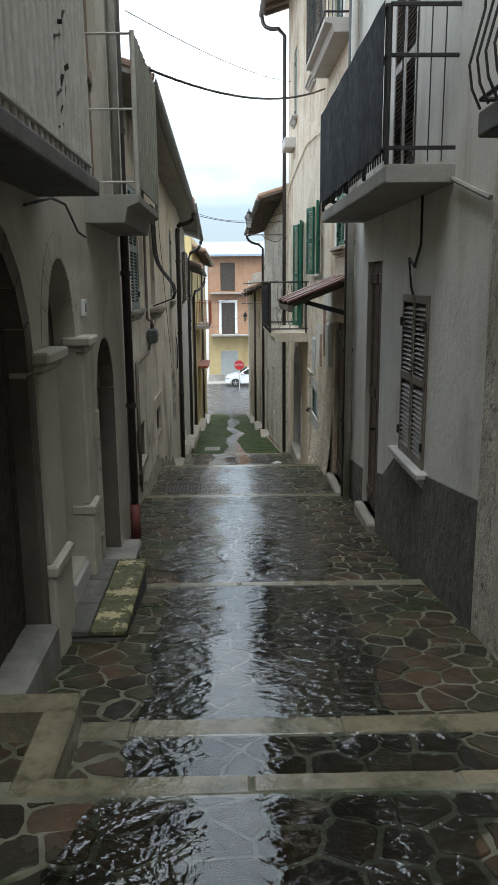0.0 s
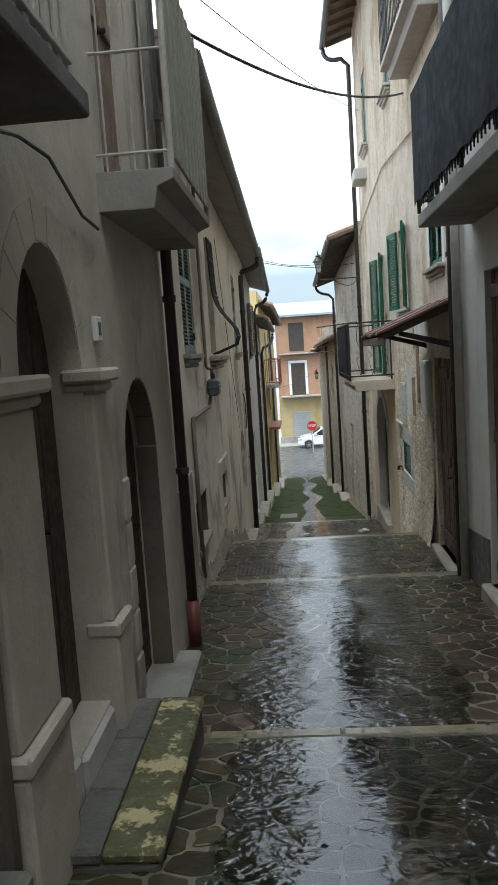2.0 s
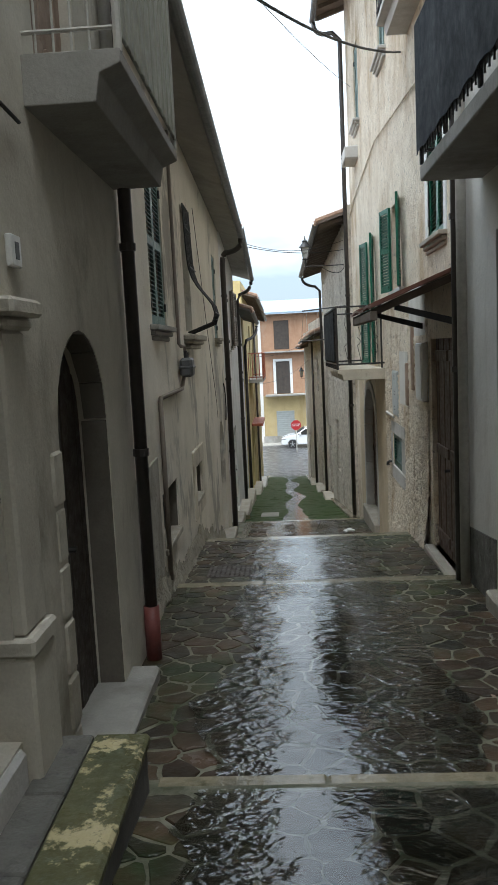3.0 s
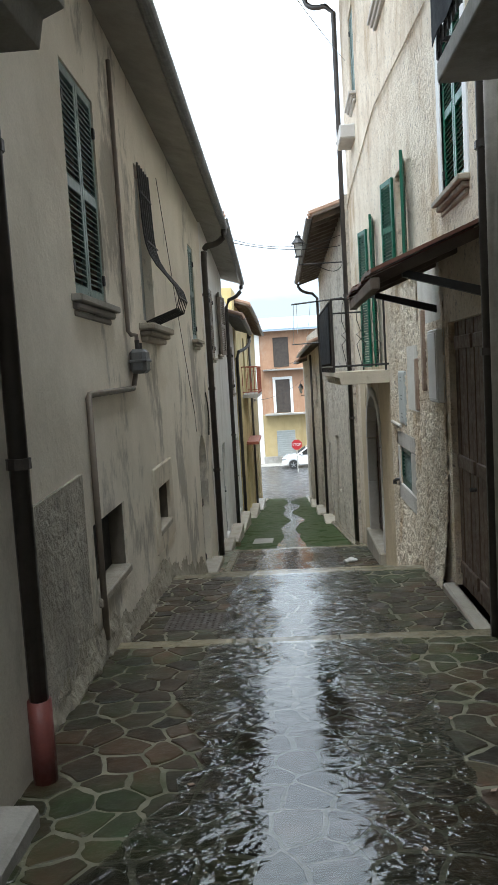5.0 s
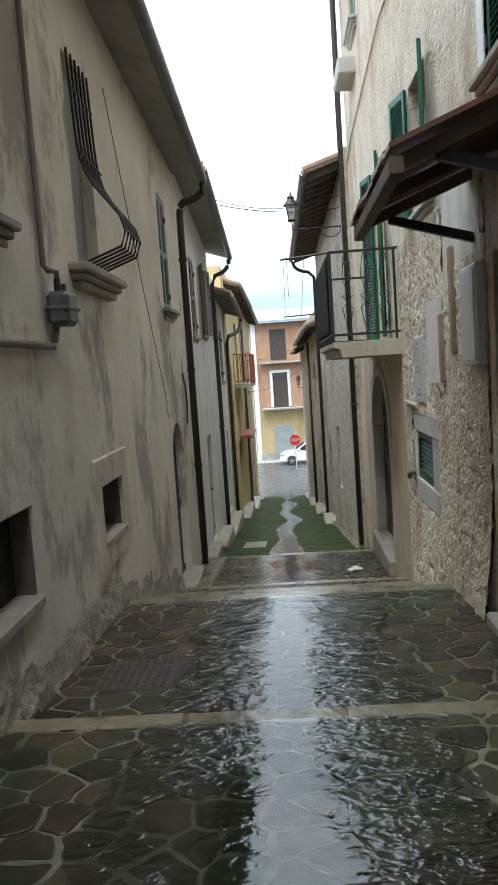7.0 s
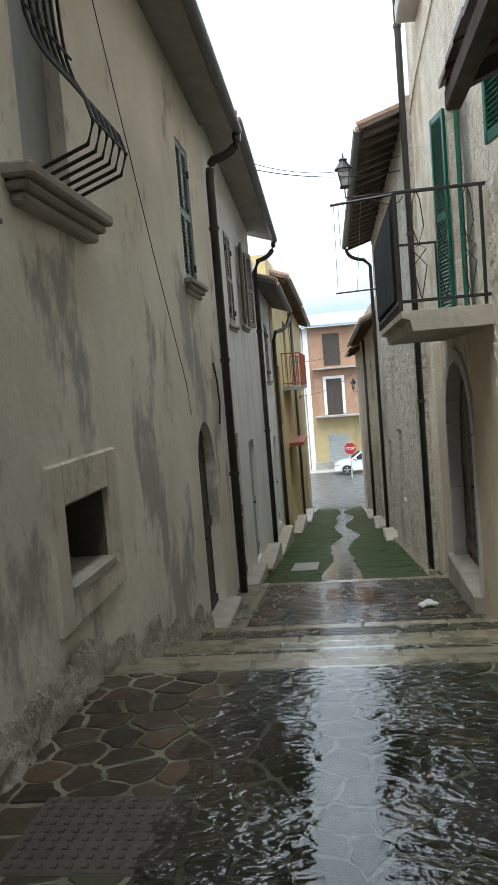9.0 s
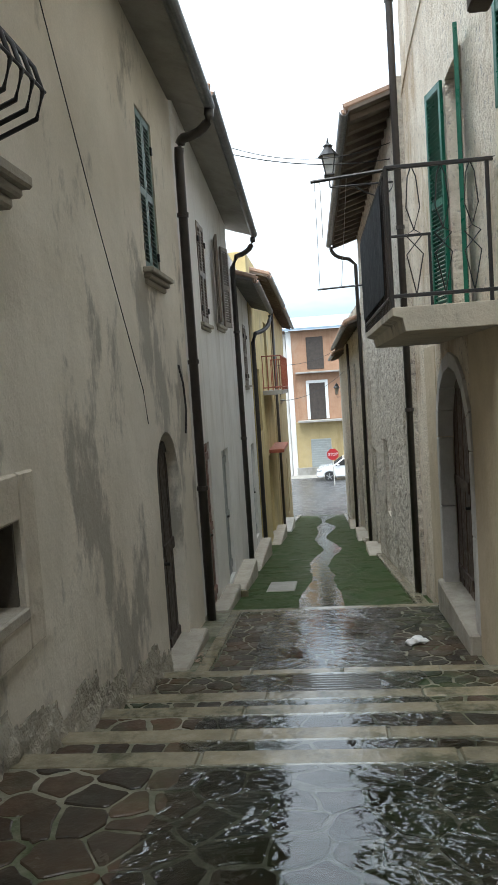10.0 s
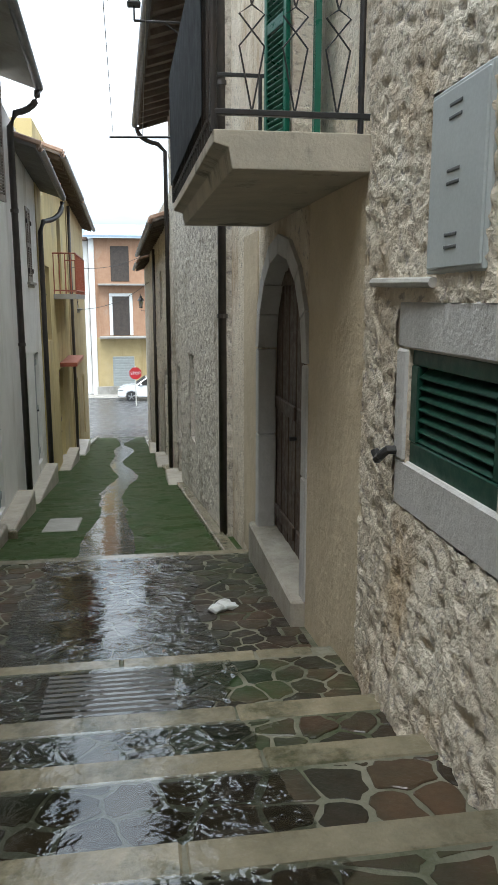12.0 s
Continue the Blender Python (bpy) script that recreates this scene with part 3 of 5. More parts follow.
plank_door(fa, 16.5, 17.6, -2.75, -0.4, M_BLACKWOOD, 0.12)
plank_door(fb, 19.3, 20.1, -3.0, -0.75, M_REDMET, 0.04, label="narrow red-brown door")
plank_door(fb, 21.3, 22.1, -3.1, -1.0, M_SHUT, 0.06)
plank_door(fc, 24.5, 25.1, -3.2, -1.2, M_SHUT, 0.06)
plank_door(fc, 26.1, 26.8, -3.4, -1.3, M_SHUT, 0.06)
plank_door(fd, 30.6, 31.6, -4.6, -2.0, M_BROWNWOOD, 0.1)
plank_door(fd, 31.6, 32.6, -0.2, 1.8, M_BROWNWOOD, 0.1)
plank_door(fd, 28.6, 29.4, -1.2, 0.4, M_BROWNWOOD, 0.1)
plank_door(fe, 36.0, 36.9, -5.0, -2.8, M_BROWNWOOD, 0.1)
plank_door(fe, 39.5, 40.4, -5.2, -3.0, M_BROWNWOOD, 0.1)
shutters(fe, 38.0, 38.8, -0.6, 0.9, M_BROWNSH)
shutters(fa, 10.02, 10.92, 1.15, 2.75, M_TEAL, M_CONC, None, out=-0.05, sill_out=0.08)
shutters(fa, 16.75, 17.40, 1.12, 2.62, M_TEAL, M_STONE, None, out=-0.05, sill_out=0.1)
shutters(fb, 20.25, 20.85, 0.9, 2.3, M_BROWNSH, M_STONE, None, out=-0.02, sill_out=0.06)
shutters(fb, 21.9, 22.6, 1.0, 2.35, M_BROWNSH, M_STONE, None, ajar=True, sill_out=0.06)
shutters(fc, 25.9, 26.5, 0.0, 1.3, M_BROWNSH, M_STONE, None, out=-0.02, sill_out=0.06)
eave(fa, 8.37, 18.5, 3.55, 3.14, 0.42, rafters=0.0, under=M_CONC)
eave(fb, 18.62, 24.2, 3.35, 2.80, 0.45, rafters=0.0, under=M_CONC)
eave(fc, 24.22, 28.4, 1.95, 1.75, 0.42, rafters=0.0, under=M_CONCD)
eave(fd, 28.42, 34.7, 2.60, 2.5, 0.42)
eave(fe, 34.72, 43.4, 2.45, 2.4, 0.40)

# ---- east row of houses ----
g0 = Front("house", "old house with an exposed rubble stone corner", 1, -6.0, 1.66, 4.80, 1.62, -1.8, 8.0, M_RUBBLE)
g1 = Front("house", "pale grey plastered house with brown shutters and doors", 1, 4.80, 1.64, 10.12, 1.62, -2.6, 8.0, M_GREY,
           [rect(6.28, 7.18, -0.10, 1.38), rect(8.30, 9.15, -1.22, 1.72), rect(7.0, 7.9, 2.34, 4.6)])
g2_holes = [rect(10.50, 11.85, -1.55, 0.90), rect(14.06, 14.92, -1.04, -0.53), rect(11.05, 11.85, 2.0, 3.4), rect(13.72, 14.52, 1.64, 2.86),
            rect(16.55, 17.35, 0.53, 2.75), arch(16.80, 18.60, -2.45, -0.74, 0.06), rect(11.5, 12.4, 4.87, 6.9), rect(18.3, 19.0, 5.2, 6.7), rect(14.8, 15.5, 5.2, 6.8)]
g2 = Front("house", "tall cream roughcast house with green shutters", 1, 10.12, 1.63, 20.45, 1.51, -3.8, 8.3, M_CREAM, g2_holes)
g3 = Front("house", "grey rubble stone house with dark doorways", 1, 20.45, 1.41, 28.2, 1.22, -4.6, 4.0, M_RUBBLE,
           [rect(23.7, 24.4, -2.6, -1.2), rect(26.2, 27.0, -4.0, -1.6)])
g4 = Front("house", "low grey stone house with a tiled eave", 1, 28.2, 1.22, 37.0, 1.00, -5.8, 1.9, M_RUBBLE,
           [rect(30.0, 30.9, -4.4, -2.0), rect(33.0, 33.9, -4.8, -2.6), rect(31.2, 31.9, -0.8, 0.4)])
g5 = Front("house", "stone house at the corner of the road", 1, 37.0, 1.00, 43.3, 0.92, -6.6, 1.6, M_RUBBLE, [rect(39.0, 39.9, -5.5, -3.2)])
shutters(g1, 6.28, 7.18, -0.10, 1.38, M_BROWNSH, M_FRAME, None, out=-0.01, sill_out=0.10)
plank_door(g1, 8.30, 9.15, -1.22, 1.72, M_BROWNWOOD, 0.06, label="tall dark brown wooden door")
shutters(g1, 7.0, 7.9, 2.34, 4.6, M_BROWNSH, None, None, out=-0.02)
plank_door(g2, 10.5, 11.85, -1.55, 0.90, M_BROWNWOOD, 0.06, label="wide dark brown wooden door")
shutters(g2, 11.05, 11.85, 2.0, 3.4, M_GREEN, M_STONE, M_WHITEP, out=-0.05, sill_out=0.09)
shutters(g2, 13.72, 14.52, 1.64, 2.86, M_GREEN, M_FRAME, None, ajar=True, sill_out=0.06)
shutters(g2, 16.55, 17.35, 0.53, 2.75, M_GREEN, None, None, ajar=True)
shutters(g2, 11.5, 12.4, 4.87, 6.9, M_TEAL, None, M_WHITEP)
shutters(g2, 18.3, 19.0, 5.2, 6.7, M_TEAL, M_FRAME, None)
shutters(g2, 14.8, 15.5, 5.2, 6.8, M_TEAL, M_FRAME, None)
plank_door(g2, 16.8, 18.6, -2.45, 0.05, M_BROWNWOOD, 0.15)
plank_door(g3, 26.2, 27.0, -4.0, -1.6, M_BLACKWOOD, 0.15)
plank_door(g3, 23.7, 24.4, -2.6, -1.2, M_BROWNSH, 0.12, name="window")
plank_door(g4, 30.0, 30.9, -4.4, -2.0, M_BLACKWOOD, 0.15)
plank_door(g4, 33.0, 33.9, -4.8, -2.6, M_BLACKWOOD, 0.15)
plank_door(g4, 31.2, 31.9, -0.8, 0.4, M_BROWNSH, 0.1, name="window")
plank_door(g5, 39.0, 39.9, -5.5, -3.2, M_BLACKWOOD, 0.15)
eave(g1, -6.0, 10.1, 8.0, 8.0, 0.5)
eave(g2, 10.12, 21.0, 8.12, 8.12, 0.6)
eave(g3, 20.5, 28.3, 3.62, 3.2, 0.62, rafters=0.4)
eave(g4, 28.35, 37.2, 1.3, 1.1, 0.35)
eave(g5, 37.25, 43.5, 0.9, 0.9, 0.35)

# ---- kerbs: pale stones along each step ----
def stone_block(name, a, b, mat, parent, bevel=0.012, turn=None):
    s = Shape()
    s.box(a, b, bevel, turn)
    return s.done(name, mat, parent)


rng = random.Random(7)
for i, (a, za, b, zb) in enumerate(TREADS):
    x, end = -1.45, 1.75
    if i == 0:
        x = -0.86
    if i == 2:
        x = -0.74
    if 4 <= i <= 7:
        end = 1.50
    if i == 8:
        x, end = -1.40, 1.42
    while x < end:
        w = min(0.75 + 0.5 * rng.random(), end - x)
        if end - x - w < 0.3:
            w = end - x
        skew = 0.004 * rng.uniform(-1, 1)
        stone_block("kerb_stone", (x + 0.003, b - 0.135 + skew, zb - 0.20), (x + w - 0.003, b + 0.012 + skew, zb + 0.004 + 0.004 * rng.random()), M_KERB, street)
        x += w
stone_block("kerb_stone", (-0.86, 2.565, -0.60), (-0.71, 3.05, -0.345), M_KERB, street)
stone_block("kerb_stone", (-1.28, 3.06, -0.72), (-0.72, 3.205, -0.352), M_KERB, street)
stone_block("kerb_stone", (-1.07, 16.10, -2.75), (-0.95, 17.5, -2.60), M_KERB, street, turn=pose(0, 0, 0, -5.2, 0, 0))
stone_block("kerb_stone", (-1.07, 17.52, -2.88), (-0.95, 18.95, -2.73), M_KERB, street, turn=pose(0, 0, 0, -5.2, 0, 0))


# ---- west side: portals, thresholds, bench ----
def ring(f, y0, y1, zs, zc, width, o0, o1, n, name, mat, parent):
    """Arch stones round an opening, one object each."""
    mid, half = (y0 + y1) / 2, (y1 - y0) / 2
    for k in range(n):
        a0, a1 = math.pi * k / n + 0.008, math.pi * (k + 1) / n - 0.008
        loop = []
        for a, w in ((a0, 0), (a1, 0), (a1, width), (a0, width)):
            loop.append(f.p(o1, mid + (half + w) * math.cos(a), zs + (zc - zs + w) * math.sin(a)))
        s = Shape()
        s.prism(loop, (f.side * (o1 - o0), 0, 0))
        s.done(name, mat, parent)


portal = empty("stone_portal", "weathered limestone door surround with imposts and bases", "portal")
for a, b in ((4.42, 4.87), (5.73, 5.99)):
    for n_, z0, z1, o in (("shaft", -0.20, 0.99, 0.05), ("base", -0.98, -0.28, 0.07), ("base_cap", -0.28, -0.20, 0.085), ("impost", 0.99, 1.04, 0.08), ("impost_cap", 1.04, 1.11, 0.12)):
        s = Shape()
        g = o - 0.05
        f1.slab(s, -0.1, o, a - g * 0.6, b + g * 0.6, z0, z1, 0.014)
        s.done(n_, M_PORTAL, portal)
ring(f1, 4.875, 5.725, 1.115, 1.68, 0.17, -0.12, 0.004, 9, "arch_stone", M_PORTAL, portal)
surround = empty("stone_door_surround", "rough stone jambs and arch round a black door", "portal")
for k in range(6):
    z0 = -1.2 + k * 0.275
    s = Shape()
    f1.slab(s, -0.16, 0.008 + 0.008 * ((k * 3) % 4) / 4, 6.35 - 0.012 * (k % 2), 6.505, z0 + 0.003, z0 + 0.272, 0.02)
    s.done("jamb_stone", M_PORTAL, surround)
# far jamb and arch lining coloured dark for the shade of the reveal
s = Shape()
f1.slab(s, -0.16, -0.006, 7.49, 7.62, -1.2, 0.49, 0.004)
s.done("jamb_stone", M_REVEAL, surround)
ring(f1, 6.515, 7.485, 0.50, 1.012, 0.16, -0.14, -0.006, 7, "arch_stone", M_REVEAL, surround)

surround = empty("stone_door_surround", "plain stone jambs round a dark arched door", "portal")
# jambs and arch coloured dark for the shade in this doorway
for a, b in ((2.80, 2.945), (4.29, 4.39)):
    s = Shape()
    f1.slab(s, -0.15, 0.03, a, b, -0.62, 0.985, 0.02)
    s.done("jamb_stone", M_REVEAL, surround)
ring(f1, 2.955, 4.29, 1.00, 1.74, 0.14, -0.1, 0.02, 9, "arch_stone", M_REVEAL, surround)

bench = empty("doorstep_platform", "low mossy concrete platform with dark slate inlay before a door", "doorstep")
stone_block("block", (-1.16, 4.73, -1.30), (-0.755, 6.06, -0.83), M_CONCD, bench, 0.02)
stone_block("edge_slab", (-0.985, 4.72, -0.828), (-0.74, 6.07, -0.775), M_MOSSCONC, bench, 0.014)
for k in range(3):
    stone_block("slate_slab", (-1.155, 4.72 + k * 0.451, -0.828), (-0.990, 5.165 + k * 0.451, -0.778), M_DADO, bench, 0.008)

for name, label, x0, x1, y0, y1, z0, z1, m in (
        ("threshold", "pale worn stone door threshold", -1.42, -1.075, 2.85, 4.30, -0.95, -0.52, M_CONC),
        ("threshold", "rough broken white stone threshold", -1.42, -1.165, 4.72, 5.16, -1.0, -0.60, M_FRAME),
        ("threshold", "rough broken white stone threshold", -1.42, -1.150, 5.165, 5.70, -1.0, -0.63, M_FRAME),
        ("threshold", "low pale stone threshold under a black door", -1.42, -1.0, 6.35, 7.75, -1.45, -1.185, M_CONC),
        ("threshold", "low pale stone threshold under an arched door", -1.5, -1.16, 16.5, 17.7, -2.95, -2.60, M_STONE),
        ("threshold", "pale stone doorstep beside the lane", -1.5, -1.19, 19.15, 20.9, -3.4, -2.98, M_STONE),
        ("threshold", "pale stone doorstep beside the lane", -1.5, -1.16, 21.1, 23.3, -3.7, -3.16, M_STONE),
        ("threshold", "pale stone doorstep beside the lane", -1.5, -1.2, 23.9, 27.2, -4.2, -3.58, M_STONE),
        ("threshold", "pale stone doorstep beside the lane", -1.5, -1.15, 29.0, 32.5, -4.9, -4.28, M_STONE),
        ("threshold", "pale stone doorstep beside the lane", -1.5, -1.1, 34.0, 36.5, -5.3, -4.78, M_FRAME),
        ("threshold", "pale stone threshold under a dark brown door", 1.52, 1.80, 8.22, 9.2, -1.5, -1.22, M_STONE),
        ("threshold", "pale stone threshold under a wide brown door", 1.50, 1.80, 10.45, 11.95, -1.8, -1.55, M_STONE),
        ("threshold", "worn stone threshold below a pointed doorway", 1.44, 2.0, 16.72, 18.75, -2.95, -2.44, M_STONE),
        ("threshold", "stone doorstep beside the mossy lane", 0.98, 1.5, 25.9, 27.3, -4.4, -3.80, M_STONE),
        ("threshold", "stone doorstep beside the mossy lane", 0.88, 1.4, 29.6, 31.4, -4.9, -4.25, M_STONE),
        ("threshold", "stone doorstep beside the mossy lane", 0.80, 1.3, 34.2, 36.0, -5.4, -4.85, M_STONE)):
    tagged(stone_block(name, (x0, y0, z0), (x1, y1, z1), m, None, 0.02), label, "doorstep")

# pale kerb strips along the mossy lane
def lane_kerb(x0, y0, x1, y1, w, h, label):
    s = Shape()
    s.prism([(x0, y0, ground_z(y0) - 0.2), (x0 + w, y0, ground_z(y0) - 0.2), (x0 + w, y0, ground_z(y0) + h), (x0, y0, ground_z(y0) + h)],
            (x1 - x0, y1 - y0, ground_z(y1) - ground_z(y0)))
    tagged(s.done("kerb", M_KERB, bevel=0.02), label, "kerb", kind="structure")


lane_kerb(1.27, 19.14, 1.13, 25.8, 0.16, 0.07, "pale concrete kerb along the stone house")
lane_kerb(1.06, 27.4, 0.98, 29.5, 0.2, 0.08, "pale concrete kerb along the stone house")
lane_kerb(-1.20, 20.95, -1.24, 21.1, 0.12, 0.1, "pale kerb along the white house")
lane_kerb(-1.36, 36.6, -1.30, 43.0, 0.18, 0.1, "pale kerb along the last house")
lane_kerb(0.80, 36.2, 0.72, 43.0, 0.18, 0.08, "pale kerb along the corner house")

# plaster dado panels and patches, proud of the wall
def panel(f, pts, out, mat, name, label):
    s = Shape()
    s.prism([f.p(out, y, z) for y, z in pts], (f.side * (out + 0.02), 0, 0))
    ob = s.done(name, mat, f.house)
    ob["label"] = label


panel(g1, [(4.82, -1.6), (8.26, -1.7), (8.26, -0.62), (7.9, -0.55), (7.25, -0.17), (6.2, -0.12), (4.82, 0.06)], 0.02, M_DADO, "dado", "dark damp cement dado")
panel(g1, [(9.2, -1.7), (10.1, -1.7), (10.1, -0.9), (9.2, -0.8)], 0.016, M_DADO, "dado", "dark damp cement dado")
panel(fa, [(8.3, -1.8), (9.74, -1.8), (9.74, -0.06), (8.3, -0.12)], 0.02, M_CEMENT, "dado", "grey roughcast cement dado")


def relief(f, y0, y1, z0, z1, step, out, mat, name, label, skip=()):
    """A rough wall face: a fine sheet whose stones and lumps stand out(y, z) metres proud; no face where out is None."""
    bm = bmesh.new()
    ny, nz = round((y1 - y0) / step), round((z1 - z0) / step)
    rows = []
    for i in range(ny + 1):
        row = []
        for j in range(nz + 1):
            y, z = y0 + (y1 - y0) * i / ny, z0 + (z1 - z0) * j / nz
            o = out(y, z)
            cut = o is None or any(a < y < b and c < z < d for a, b, c, d in skip)
            row.append(None if cut else bm.verts.new(f.p(o, y, z)))
        rows.append(row)
    for a, b in zip(rows, rows[1:]):
        for j in range(nz):
            q = (a[j], b[j], b[j + 1], a[j + 1])
            if None not in q:
                bm.faces.new(q)
    sh = Shape()
    sh.bm.free()
    sh.bm = bm
    ob = sh.done(name, mat, f.house, smooth=True)
    ob["label"] = label


def crumbled(y, z):
    base = ground_z(y)
    top = base + 0.26 + 0.22 * noise.noise(Vector((y * 1.3, 3.0, 0))) + 0.07 * noise.noise(Vector((y * 6.0, 9.0, z * 6)))
    if z > top or z < base - 0.12:
        return None
    k = min(1.0, (top - z) / 0.25)
    return 0.012 + 0.03 * k + 0.05 * k * k * abs(noise.noise(Vector((y * 7, 1.0, z * 7)))) + 0.015 * noise.noise(Vector((y * 22, 5.0, z * 22)))


def roughcast(y, z):
    v = Vector((y * 1.0, 0.0, z * 1.0))
    d = noise.voronoi(v * 26)[0]
    lump = min(0.5, d[1] - d[0])
    hole = max(0.0, noise.noise(v * 13 + Vector((4, 0, 0))) - 0.15)
    low = min(1.0, max(0.0, (ground_z(y) + 1.0 - z) / 1.0)) * min(1.0, (15.55 - y) / 0.6)
    stones = noise.voronoi(Vector((y * 5, 7.0, z * 7)))[0]
    return 0.004 + 0.022 * lump + 0.009 * noise.noise(v * 31) - 0.045 * hole + low * (0.03 * min(0.5, stones[1] - stones[0]) - 0.03 * hole) + 0.085 * low ** 1.6 + 0.008


def rubble(y, z):
    v = Vector((y * 4.2, 2.0, z * 6.5))
    d = noise.voronoi(v + 0.35 * noise.noise_vector(v * 1.2))[0]
    return 0.004 + 0.045 * min(0.45, d[1] - d[0]) + 0.010 * noise.noise(v * 3.5)


relief(fa, 8.3, 16.45, -2.9, -0.75, 0.026, crumbled, M_SKIRT, "skirting", "crumbling damp brown cement skirting")
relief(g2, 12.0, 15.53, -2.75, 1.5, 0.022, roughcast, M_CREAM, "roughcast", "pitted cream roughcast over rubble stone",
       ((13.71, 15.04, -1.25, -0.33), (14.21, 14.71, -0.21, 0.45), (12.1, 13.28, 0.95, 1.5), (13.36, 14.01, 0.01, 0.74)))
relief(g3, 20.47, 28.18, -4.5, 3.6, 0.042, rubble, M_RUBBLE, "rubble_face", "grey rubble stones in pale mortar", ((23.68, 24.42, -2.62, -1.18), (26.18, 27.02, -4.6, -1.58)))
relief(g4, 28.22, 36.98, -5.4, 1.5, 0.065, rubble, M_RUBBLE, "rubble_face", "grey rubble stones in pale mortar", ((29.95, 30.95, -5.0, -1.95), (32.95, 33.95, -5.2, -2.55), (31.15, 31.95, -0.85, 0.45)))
for a, b, c, d in ((12.39, 12.585, -1.28, -0.38), (13.355, 13.56, -1.28, -0.38), (12.59, 13.35, -0.615, -0.38), (12.59, 13.35, -1.28, -1.06)):
    s = Shape()
    fa.slab(s, -0.3, 0.026, a, b, c, d, 0.012)
    s.done("niche_surround", M_BEIGEF, fa.house)

panel(g2, [(15.52, -2.6), (16.72, -2.7), (16.72, 0.298), (15.52, 0.298)], 0.012, M_TUFF, "plaster_patch", "smooth ochre plaster beside the pointed doorway")
panel(g2, [(18.70, -2.9), (19.5, -2.9), (19.5, 0.298), (18.70, 0.298)], 0.012, M_TUFF, "plaster_patch", "smooth ochre plaster beside the pointed doorway")
panel(g2, [(13.35, 0.0), (14.02, 0.0), (14.02, 0.75), (13.35, 0.75)], 0.02, M_GREY, "plaster_patch", "smooth grey plaster patch")
panel(g2, [(12.1, 0.95), (13.1, 0.95), (13.3, 1.6), (12.1, 1.6)], 0.012, M_GREY, "plaster_patch", "smooth pale plaster patch")

# pointed doorway of pale stone
surround = empty("stone_door_surround", "smooth pale stone frame of a pointed doorway", "portal")
for a, b in ((16.71, 16.845), (18.555, 18.70)):
    for z0, z1 in ((-2.45, -1.55), (-1.545, -0.76)):
        s = Shape()
        g2.slab(s, -0.14, 0.03, a, b, z0, z1, 0.01)
        s.done("jamb_stone", M_FRAME, surround)
ring(g2, 16.845, 18.555, -0.75, 0.035, 0.15, -0.14, 0.03, 8, "arch_stone", M_FRAME, surround)

# small window with a white stone frame and green louvres
w = empty("framed_window", "small green louvred window in a whitewashed stone frame", "window")
for k, (a, b, c, d) in enumerate(((13.70, 15.05, -0.53, -0.32), (13.70, 15.05, -1.26, -1.035), (13.70, 14.055, -1.038, -0.532), (14.925, 15.05, -1.038, -0.532))):
    s = Shape()
    g2.slab(s, -0.14, 0.012, a, b, c, d, 0.012)
    s.done("frame_stone", M_FRAME, w)
s = Shape()
for a, b, c, d in ((14.06, 14.92, -0.60, -0.53), (14.06, 14.92, -1.04, -0.94), (14.06, 14.13, -0.94, -0.60), (14.84, 14.92, -0.94, -0.60)):
    g2.slab(s, -0.06, -0.012, a, b, c, d, 0.006)
s.done("casement", M_BOTTLE, w)
for k in range(7):
    z = -0.915 + k * 0.047
    x = g2.x(14.4) + 0.038
    stone_block("slat", (x - 0.028, 14.13, z - 0.005), (x + 0.028, 14.84, z + 0.005), M_BOTTLE, w, 0.0, pose(0, 0, 0, 0, -40, 0))
# near-black sheet stands for the shade behind the slats
s = Shape()
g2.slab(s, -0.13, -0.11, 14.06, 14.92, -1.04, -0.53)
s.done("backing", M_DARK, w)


# ---- balconies ----
def balcony(label, f, y0, y1, out, z0, z1, mat, moulding=0.0):
    b = empty("balcony", label, "balcony")
    s = Shape()
    if moulding:
        prof = [(0, z0), (out - moulding, z0), (out - moulding * 0.8, z0 + (z1 - z0) * 0.55), (out, z1 - 0.06), (out, z1), (0, z1)]
    else:
        prof = [(0, z0), (out - 0.01, z0), (out, z0 + 0.01), (out, z1 - 0.015), (out - 0.015, z1), (0, z1)]
    s.prism([f.p(o - 0.03, y0, z) for o, z in prof], (f.x(y1) - f.x(y0), y1 - y0, 0))
    s.done("slab", mat, b, bevel=0.006)
    return b


def rod(parent, p, q, r, mat, name="bar", sides=6):
    return Shape().tube([p, q], r, sides).done(name, mat, parent)


def rail_front(b, f, y0, y1, out, z0, z1, mat, step, r, ends=True, rail_r=0.018):
    """Top and bottom rails with upright bars on the street side and both ends."""
    for z in (z0 + 0.08, z1):
        rod(b, f.p(out, y0, z), f.p(out, y1, z), rail_r, mat, "rail")
        if ends:
            for y in (y0, y1):
                rod(b, f.p(0.0, y, z), f.p(out, y, z), rail_r, mat, "rail")
    n = max(2, round((y1 - y0) / step))
    for k in range(n + 1):
        y = y0 + (y1 - y0) * k / n
        rod(b, f.p(out, y, z0), f.p(out, y, z1), r, mat)
    if ends:
        for y in (y0, y1):
            m_ = max(2, round(out / step))
            for k in range(m_):
                o = out * k / m_ + 0.02
                rod(b, f.p(o, y, z0), f.p(o, y, z1), r, mat)


